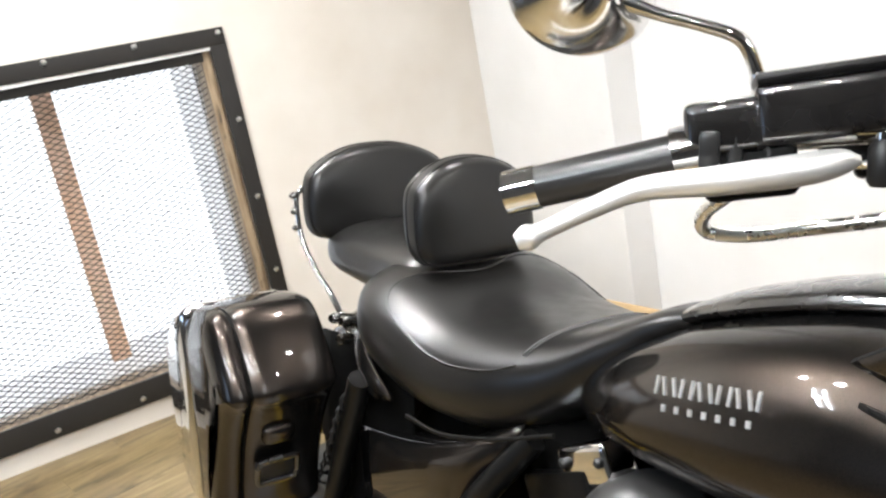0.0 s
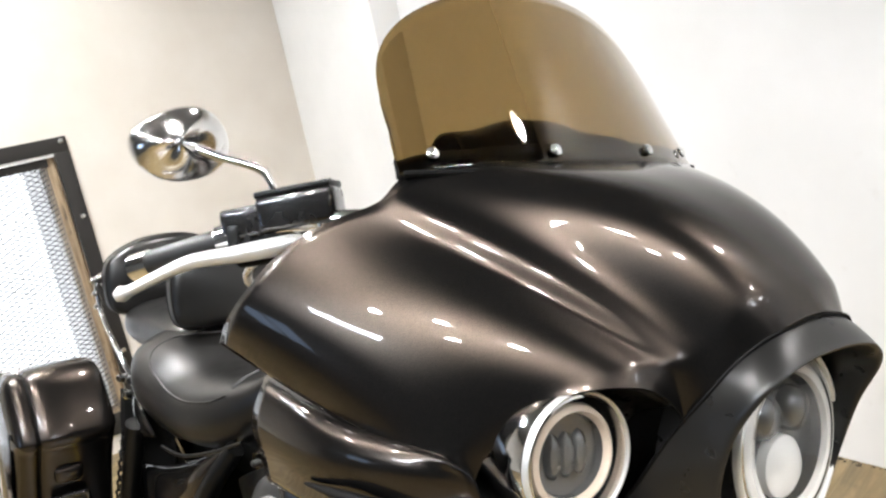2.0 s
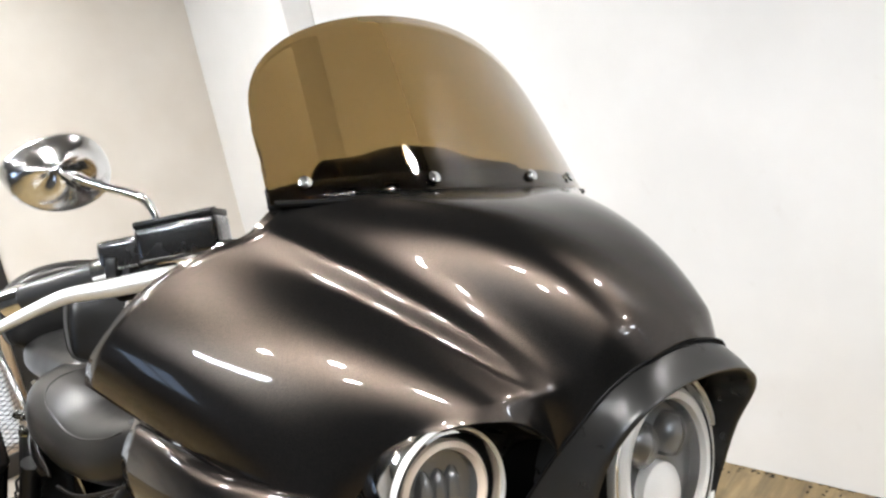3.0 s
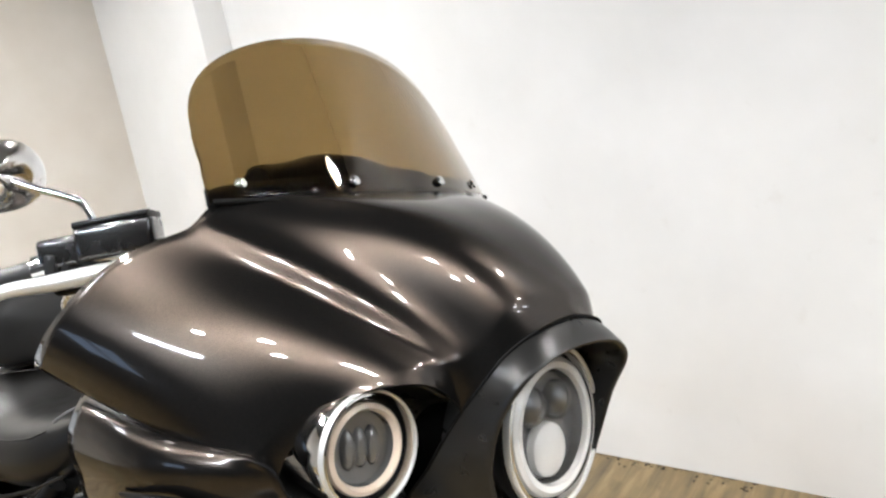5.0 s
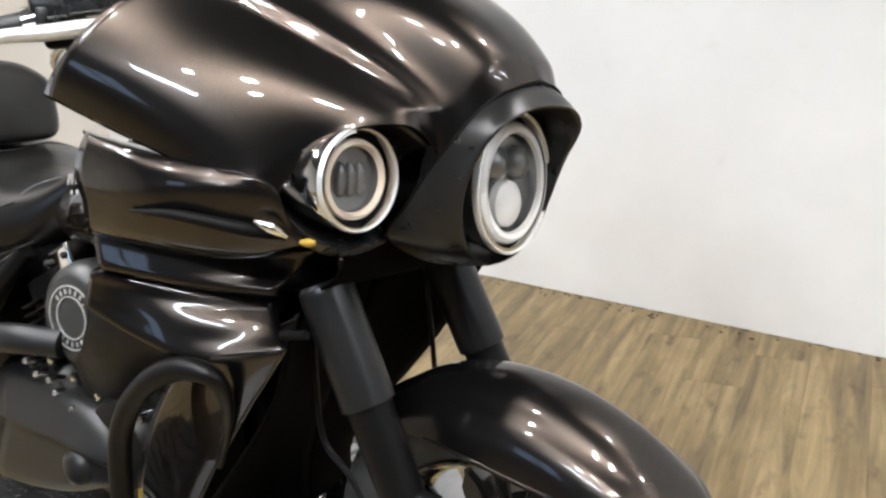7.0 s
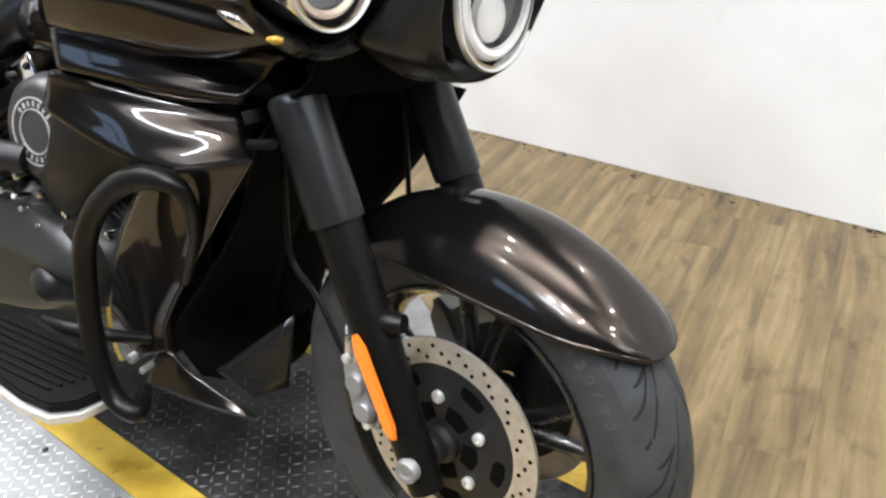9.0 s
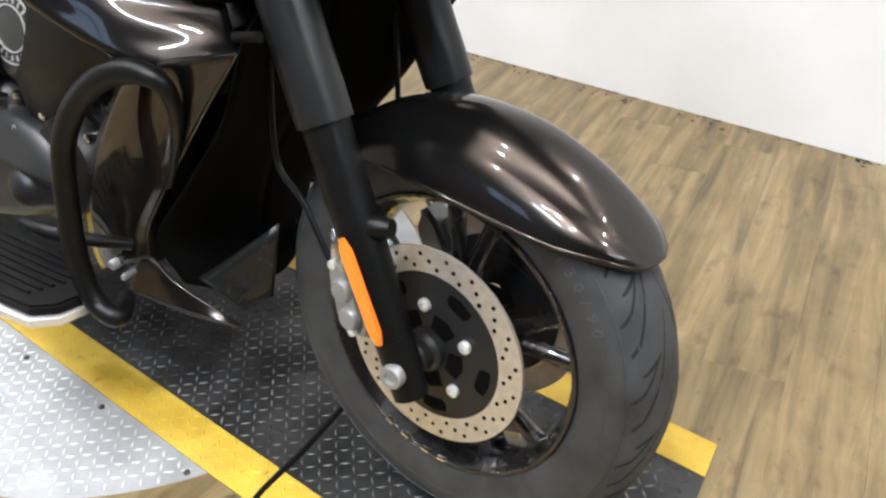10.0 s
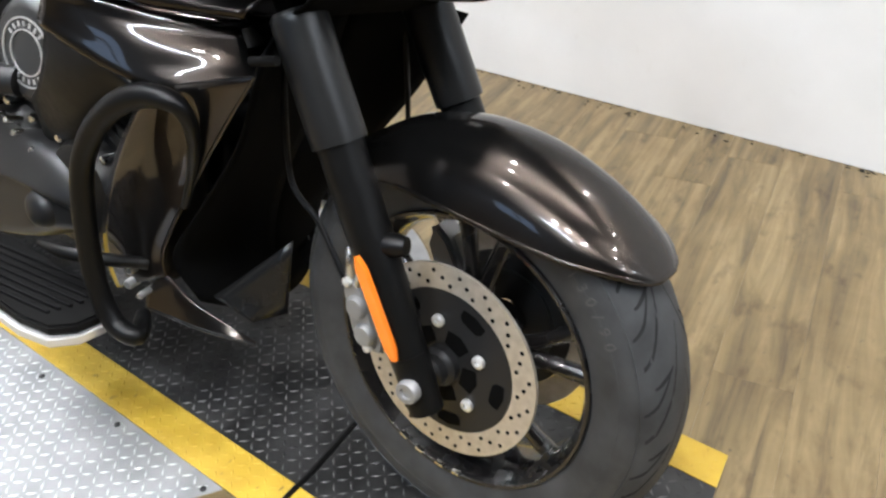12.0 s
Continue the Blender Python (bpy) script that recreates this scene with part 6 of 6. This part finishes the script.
for s in (-1, 1):
    f = (lambda n_: np.array(n_, float)) if s < 0 else (lambda n_: mirrored(n_) - np.array([0.02, 0.065, 0.0]))
    # gloss panel under the fairing
    net = [
        [(-0.506, -0.281, 0.849), (-0.440, -0.251, 0.844), (-0.368, -0.217, 0.837), (-0.293, -0.181, 0.832), (-0.218, -0.150, 0.831)],
        [(-0.476, -0.311, 0.853), (-0.410, -0.281, 0.848), (-0.338, -0.247, 0.841), (-0.263, -0.211, 0.836), (-0.188, -0.180, 0.835)],
        [(-0.472, -0.313, 0.840), (-0.408, -0.286, 0.836), (-0.340, -0.254, 0.829), (-0.271, -0.219, 0.822), (-0.202, -0.185, 0.820)],
        [(-0.469, -0.315, 0.828), (-0.407, -0.291, 0.823), (-0.340, -0.262, 0.816), (-0.276, -0.229, 0.810), (-0.213, -0.192, 0.806)],
        [(-0.466, -0.316, 0.815), (-0.407, -0.294, 0.809), (-0.345, -0.268, 0.803), (-0.281, -0.238, 0.797), (-0.218, -0.205, 0.795)],
        [(-0.465, -0.316, 0.801), (-0.409, -0.297, 0.796), (-0.349, -0.273, 0.789), (-0.287, -0.247, 0.785), (-0.222, -0.219, 0.784)],
        [(-0.471, -0.310, 0.793), (-0.415, -0.291, 0.788), (-0.355, -0.267, 0.781), (-0.293, -0.241, 0.777), (-0.228, -0.213, 0.776)],
        [(-0.495, -0.288, 0.783), (-0.439, -0.269, 0.778), (-0.379, -0.245, 0.771), (-0.317, -0.219, 0.767), (-0.252, -0.191, 0.766)],
    ]
    b = bmesh.new()
    surf(b, f(net), 5, 6)
    part("under_panel", b, PAINT, bike, "gloss black-brown panel under the fairing", thick=0.004)
    # rounded shroud beside the radiator
    net = [
        [(-0.517, -0.286, 0.782), (-0.471, -0.252, 0.773), (-0.423, -0.219, 0.764), (-0.372, -0.184, 0.756), (-0.315, -0.146, 0.750)],
        [(-0.487, -0.316, 0.786), (-0.441, -0.282, 0.777), (-0.393, -0.249, 0.768), (-0.342, -0.214, 0.760), (-0.285, -0.176, 0.754)],
        [(-0.495, -0.316, 0.774), (-0.441, -0.286, 0.760), (-0.387, -0.257, 0.748), (-0.334, -0.223, 0.740), (-0.275, -0.179, 0.738)],
        [(-0.503, -0.316, 0.762), (-0.442, -0.290, 0.742), (-0.382, -0.265, 0.729), (-0.323, -0.232, 0.721), (-0.263, -0.183, 0.723)],
        [(-0.510, -0.316, 0.750), (-0.445, -0.293, 0.725), (-0.380, -0.271, 0.708), (-0.318, -0.238, 0.701), (-0.248, -0.191, 0.710)],
        [(-0.517, -0.317, 0.738), (-0.448, -0.296, 0.706), (-0.380, -0.276, 0.686), (-0.311, -0.246, 0.681), (-0.232, -0.199, 0.697)],
        [(-0.523, -0.311, 0.730), (-0.454, -0.290, 0.698), (-0.386, -0.270, 0.678), (-0.317, -0.240, 0.673), (-0.238, -0.193, 0.689)],
        [(-0.547, -0.289, 0.720), (-0.478, -0.268, 0.688), (-0.410, -0.248, 0.668), (-0.341, -0.218, 0.663), (-0.262, -0.171, 0.679)],
    ]
    b = bmesh.new()
    surf(b, f(net), 5, 6)
    part("radiator_shroud", b, PAINT, bike, "glossy brown radiator shroud", thick=0.004)
    if s < 0:
        b = bmesh.new()
        tube(b, f([(-0.196, -0.236, 0.736), (-0.156, -0.232, 0.744)]), 0.0062, 10, 2)
        part("shroud_peg", b, PLASTIC, bike)
    # inner sheet, its colour darkened to stand for shade behind the panels
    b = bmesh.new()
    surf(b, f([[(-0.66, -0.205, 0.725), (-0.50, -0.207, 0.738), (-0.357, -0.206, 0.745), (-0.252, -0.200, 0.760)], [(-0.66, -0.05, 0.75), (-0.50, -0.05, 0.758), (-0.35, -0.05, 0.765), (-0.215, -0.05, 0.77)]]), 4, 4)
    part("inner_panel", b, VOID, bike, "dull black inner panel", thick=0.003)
    # lower cowl: a strip that sweeps down and back, with a blade that runs forward to a point
    net = [
        [(-0.401, -0.245, 0.659), (-0.303, -0.254, 0.689), (-0.232, -0.251, 0.709), (-0.196, -0.243, 0.718), (-0.186, -0.240, 0.721)],
        [(-0.502, -0.228, 0.556), (-0.396, -0.237, 0.593), (-0.318, -0.234, 0.619), (-0.280, -0.225, 0.631), (-0.270, -0.222, 0.634)],
        [(-0.591, -0.212, 0.443), (-0.488, -0.220, 0.484), (-0.412, -0.217, 0.511), (-0.376, -0.208, 0.523), (-0.366, -0.205, 0.526)],
        [(-0.632, -0.205, 0.353), (-0.547, -0.211, 0.388), (-0.487, -0.206, 0.409), (-0.460, -0.196, 0.416), (-0.453, -0.193, 0.418)],
        [(-0.639, -0.200, 0.282), (-0.566, -0.206, 0.320), (-0.519, -0.201, 0.343), (-0.499, -0.191, 0.351), (-0.494, -0.188, 0.353)],
        [(-0.621, -0.200, 0.244), (-0.557, -0.206, 0.280), (-0.517, -0.200, 0.301), (-0.502, -0.190, 0.307), (-0.498, -0.186, 0.308)],
    ]
    b = bmesh.new()
    surf(b, f(net), 6, 4)
    part("lower_cowl", b, PAINT, bike, "glossy brown lower cowl", thick=0.005)
    b = bmesh.new()
    tube(b, f([(-0.183, -0.243, 0.722), (-0.266, -0.225, 0.636), (-0.361, -0.208, 0.528), (-0.448, -0.196, 0.420), (-0.489, -0.191, 0.356), (-0.493, -0.189, 0.311)]), [0.002, 0.003, 0.003, 0.0035, 0.0035, 0.002], 10, 6)
    part("cowl_lip", b, PAINT, bike, "rolled front lip of the cowl")
    net = [
        [(-0.532, -0.194, 0.278), (-0.536, -0.196, 0.261), (-0.541, -0.199, 0.244), (-0.543, -0.200, 0.236)],
        [(-0.499, -0.184, 0.309), (-0.498, -0.186, 0.279), (-0.498, -0.189, 0.248), (-0.498, -0.190, 0.233)],
        [(-0.455, -0.172, 0.276), (-0.448, -0.174, 0.258), (-0.441, -0.177, 0.240), (-0.438, -0.178, 0.230)],
        [(-0.393, -0.154, 0.249), (-0.388, -0.156, 0.241), (-0.383, -0.159, 0.233), (-0.381, -0.160, 0.229)],
        [(-0.348, -0.132, 0.221), (-0.343, -0.134, 0.222), (-0.339, -0.137, 0.222), (-0.337, -0.138, 0.222)],
    ]
    b = bmesh.new()
    surf(b, f(net), 5, 4)
    part("cowl_blade", b, PAINT, bike, "pointed glossy brown foot of the cowl", thick=0.005)
    # thin metal bar imitates the line of light along the lower edge
    b = bmesh.new()
    tube(b, f([(-0.540, -0.202, 0.238), (-0.494, -0.192, 0.236), (-0.435, -0.180, 0.233), (-0.378, -0.162, 0.231), (-0.334, -0.140, 0.225)]), [0.0015, 0.0026, 0.0026, 0.0026, 0.0015], 8, 4)
    part("cowl_lit_edge", b, DARKSTEEL, bike, "thin bar for the lit lower edge of the cowl")
    # guard sheet: the black shade between cowl and fork is painted in
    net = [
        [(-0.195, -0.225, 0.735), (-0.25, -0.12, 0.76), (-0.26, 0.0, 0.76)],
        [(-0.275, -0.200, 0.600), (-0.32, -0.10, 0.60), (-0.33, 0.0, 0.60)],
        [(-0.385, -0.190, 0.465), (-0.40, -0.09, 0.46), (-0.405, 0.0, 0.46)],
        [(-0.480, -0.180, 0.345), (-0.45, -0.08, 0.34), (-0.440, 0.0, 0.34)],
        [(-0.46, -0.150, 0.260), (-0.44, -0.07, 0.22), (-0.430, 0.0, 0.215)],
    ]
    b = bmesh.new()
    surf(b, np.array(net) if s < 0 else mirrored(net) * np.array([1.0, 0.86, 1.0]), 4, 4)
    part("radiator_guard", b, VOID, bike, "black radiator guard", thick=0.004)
    # gloss pan behind the wheel
    b = bmesh.new()
    surf(b, f([[(-0.442, -0.135, 0.272), (-0.400, -0.115, 0.312), (-0.311, -0.075, 0.400)], [(-0.364, -0.120, 0.246), (-0.354, -0.105, 0.250), (-0.329, -0.075, 0.259)]]), 4, 4)
    part("belly_pan", b, PAN, bike, "smooth black pan behind the front wheel", thick=0.004)
    b = bmesh.new()
    tube(b, f([(-0.397, -0.205, 0.475), (-0.344, -0.225, 0.552), (-0.307, -0.245, 0.607), (-0.293, -0.262, 0.650), (-0.307, -0.275, 0.671), (-0.351, -0.285, 0.669), (-0.400, -0.295, 0.646), (-0.453, -0.300, 0.598), (-0.490, -0.302, 0.537), (-0.505, -0.302, 0.464), (-0.507, -0.302, 0.388), (-0.499, -0.300, 0.325), (-0.477, -0.296, 0.279), (-0.444, -0.285, 0.265), (-0.461, -0.262, 0.264), (-0.496, -0.235, 0.258)]), [0.006, 0.007, 0.009, 0.011, 0.014] + [0.0168] * 8 + [0.0165, 0.015, 0.012], 18, 5)
    part("crash_bar", b, SATIN, bike, "thick satin black tubular crash bar")
    net = [
        [(-0.677, -0.225, 0.689), (-0.624, -0.222, 0.676), (-0.547, -0.215, 0.660), (-0.479, -0.200, 0.628)],
        [(-0.689, -0.228, 0.642), (-0.639, -0.225, 0.632), (-0.588, -0.215, 0.616), (-0.550, -0.190, 0.590)],
        [(-0.734, -0.222, 0.584), (-0.694, -0.218, 0.568), (-0.673, -0.205, 0.541), (-0.673, -0.185, 0.506)],
        [(-0.828, -0.190, 0.534), (-0.821, -0.185, 0.492), (-0.823, -0.175, 0.451), (-0.786, -0.165, 0.442)],
    ]
    b = bmesh.new()
    surf(b, f(net), 4, 4)
    part("intake_cover", b, SATIN, engine, "satin black intake cover", thick=0.004)
    for x, z, r in ((-0.525, 0.315, 0.007), (-0.535, 0.285, 0.009), (-0.505, 0.275, 0.006)):
        b = bmesh.new()
        lathe(b, [(r, -0.03), (r, 0.004), (r * 0.7, 0.008), (0, 0.008)], frame_to((x - 0.02, 0.215 * s, z), (0.3, s, 0)), 14)
        part("clamp_bolt", b, CAST_GREY, bike)
    b = bmesh.new()
    m = pose(-0.685, 0.325 * s, 0.272, 0, 0, 0)
    out = [(-0.20, -0.05), (-0.17, -0.062), (0.10, -0.064), (0.16, -0.052), (0.185, -0.02), (0.185, 0.02), (0.16, 0.052), (0.10, 0.064), (-0.17, 0.062), (-0.20, 0.05)]
    prism(b, out, m, 0.018, 0.004)
    board = part("floorboard", b, PLASTIC, bike, "black ribbed rider floorboard")
    b = bmesh.new()
    prism(b, [(x * 1.03, y * 1.10) for x, y in out], m @ Matrix.Translation((0, 0, -0.016)), 0.015, 0.0015)
    part("rim", b, LEVER, board, "bright metal rim")
    for k in range(7):
        b = bmesh.new()
        box(b, 0.30 - 0.012 * abs(k - 3), 0.0065, 0.006, m @ pose(0, 0, 0, 0, 0, 8) @ Matrix.Translation((-0.01, -0.048 + 0.016 * k, 0.020)), 0.002)
        part("rib", b, PLASTIC, board)
    # pedal
    b = bmesh.new()
    tube(b, f([(-0.52, -0.20, 0.33), (-0.55, -0.25, 0.345), (-0.62, -0.285, 0.348), (-0.68, -0.29, 0.345)]), [0.010, 0.011, 0.012, 0.008], 12, 5)
    part("foot_pedal", b, SATIN, bike, "satin black foot pedal")
# filler boxes added under the seat, near-black to stand for the shade there
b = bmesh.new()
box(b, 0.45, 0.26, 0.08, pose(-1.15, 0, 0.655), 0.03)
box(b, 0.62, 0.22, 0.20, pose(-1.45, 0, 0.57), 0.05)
part("frame_filler", b, VOID, bike)
for s in (-1, 1):
    f = (lambda n_: np.array(n_, float)) if s < 0 else mirrored
    b = bmesh.new()
    net = [
        [(-1.635, -0.150, 0.521), (-1.431, -0.150, 0.564), (-1.236, -0.145, 0.625), (-1.098, -0.120, 0.686)],
        [(-1.533, -0.195, 0.540), (-1.338, -0.195, 0.587), (-1.170, -0.185, 0.642), (-1.062, -0.150, 0.697)],
        [(-1.513, -0.205, 0.469), (-1.316, -0.207, 0.543), (-1.166, -0.200, 0.601), (-1.094, -0.170, 0.639)],
        [(-1.546, -0.190, 0.331), (-1.368, -0.195, 0.418), (-1.230, -0.190, 0.487), (-1.164, -0.165, 0.534)],
    ]
    surf(b, f(net), 5, 5)
    part("side_cover", b, PAINT, bike, "glossy brown side cover", thick=0.004)
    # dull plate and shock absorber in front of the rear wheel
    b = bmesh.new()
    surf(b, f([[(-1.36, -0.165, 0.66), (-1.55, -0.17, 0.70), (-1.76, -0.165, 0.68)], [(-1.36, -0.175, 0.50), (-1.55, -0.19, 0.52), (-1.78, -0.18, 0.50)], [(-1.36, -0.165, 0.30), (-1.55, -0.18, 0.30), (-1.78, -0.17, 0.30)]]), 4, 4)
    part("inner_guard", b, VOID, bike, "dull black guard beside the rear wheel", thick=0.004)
    b = bmesh.new()
    tube(b, f([(-1.47, -0.215, 0.665), (-1.56, -0.222, 0.50), (-1.64, -0.225, 0.35)]), 0.022, 14, 3)
    sh = part("shock_absorber", b, SATIN, bike, "black rear shock absorber")
    b = bmesh.new()
    tube(b, f([(-1.40 - 0.20 * k / 60 - 0.09, -0.219 + 0.027 * math.cos(k * 0.9), 0.63 - 0.26 * k / 60 + 0.02 * math.sin(k * 0.9)) for k in range(61)]), 0.0035, 6, 1)
    part("spring", b, DARKSTEEL, sh)
    b = bmesh.new()
    net = [[(-1.56, -0.165, 0.76), (-1.50, -0.19, 0.745), (-1.44, -0.205, 0.705), (-1.366, -0.205, 0.662)], [(-1.56, -0.18, 0.72), (-1.50, -0.205, 0.70), (-1.44, -0.215, 0.67), (-1.366, -0.207, 0.658)], [(-1.56, -0.175, 0.67), (-1.50, -0.20, 0.655), (-1.44, -0.208, 0.64), (-1.37, -0.203, 0.652)]]
    surf(b, f(net), 4, 5)
    part("fender_strut_cover", b, PAINT, bike, "pointed glossy brown strut cover", thick=0.005)
    for k, (x, z) in enumerate(((-1.60, 0.70), (-1.63, 0.735), (-1.58, 0.74))):
        b = bmesh.new()
        lathe(b, [(0.011, -0.04), (0.011, 0.012), (0.007, 0.018), (0, 0.018)], frame_to((x, 0.185 * s, z), (0.4, s, 0.3)), 12)
        part("docking_post", b, CHROME, bike, "chrome docking post")
# rear fender, rear wheel and stand
b = bmesh.new()
surf(b, [[(-1.665 + r * math.cos(radians(a)), y, 0.322 + r * math.sin(radians(a))) for y, r in ((-0.115, 0.30), (-0.11, 0.36), (-0.06, 0.395), (0.0, 0.402), (0.06, 0.395), (0.11, 0.36), (0.115, 0.30))] for a in (50, 75, 100, 125, 150, 175)], 5, 4)
part("rear_fender", b, PAINT, bike, "glossy brown rear mudguard", thick=0.004)
rw = group("rear_wheel", "black cast rear wheel")
RM = Matrix.Translation((-1.665, 0, 0.322)) @ pose(0, 0, 0, 90)
b = bmesh.new()
lathe(b, [(0.21, 0.07), (0.25, 0.085), (0.29, 0.075), (0.315, 0.04), (0.322, 0.0), (0.315, -0.04), (0.29, -0.075), (0.25, -0.085), (0.21, -0.07), (0.2, 0)], RM, 72, closed=True)
part("tyre", b, RUBBER, rw)
b = bmesh.new()
lathe(b, [(0.03, 0.05), (0.06, 0.03), (0.2, 0.055), (0.215, 0.07), (0.215, -0.07), (0.2, -0.055), (0.06, -0.03), (0.03, -0.05)], RM, 60)
part("rim", b, PAINT_BLACK, rw)
b = bmesh.new()
tube(b, [(-0.95, 0.12, 0.24), (-0.93, 0.24, 0.14), (-0.92, 0.335, 0.035), (-0.92, 0.36, 0.030)], 0.012, 10, 4)
part("side_stand", b, SATIN, bike, "black side stand")

# ---- floor planks, last ----
PWID, PLEN, PTURN = 0.152, 1.22, 11.0
pb_ = bmesh.new()
box(pb_, PWID - 0.0003, PLEN - 0.0003, 0.006, None, 0.00025, 1)
plank_me = bpy.data.meshes.new("plank")
pb_.to_mesh(plank_me)
pb_.free()
plank_me.materials.append(PLANK)
rng = random.Random(8)
turn = pose(0, 0, 0, 0, 0, PTURN)
XA, XB, YA, YB = WALL_X - 0.002, 4.86, SOUTH - 0.002, WALL_Y + 0.002
for i in range(-30, 40):
    off = rng.random() * PLEN
    for j in range(-4, 4):
        place = Matrix.Translation(turn @ Vector((PWID * (i + 0.5), PLEN * j + off, 0)) + Vector((0, 0, -0.0038))) @ turn
        ends = [place @ Vector((sx * PWID / 2, sy * PLEN / 2, 0)) for sx in (-1, 1) for sy in (-1, 1)]
        if max(e.x for e in ends) < XA or min(e.x for e in ends) > XB or max(e.y for e in ends) < YA or min(e.y for e in ends) > YB:
            continue
        me = plank_me
        if min(e.x for e in ends) < XA or max(e.x for e in ends) > XB or min(e.y for e in ends) < YA or max(e.y for e in ends) > YB:
            b = bmesh.new()              # sawn off along the wall
            b.from_mesh(plank_me)
            back = place.inverted()
            for co, no in (((XA, 0, 0), (-1, 0, 0)), ((XB, 0, 0), (1, 0, 0)), ((0, YA, 0), (0, -1, 0)), ((0, YB, 0), (0, 1, 0))):
                bmesh.ops.bisect_plane(b, geom=b.verts[:] + b.edges[:] + b.faces[:], plane_co=back @ Vector(co), plane_no=back.to_3x3() @ Vector(no), clear_outer=True)
            if len(b.faces) < 3:
                b.free()
                continue
            me = bpy.data.meshes.new("plank")
            b.to_mesh(me)
            b.free()
            me.materials.append(PLANK)
        ob = bpy.data.objects.new("plank", me)
        scene.collection.objects.link(ob)
        ob.parent = floor
        ob.matrix_basis = place
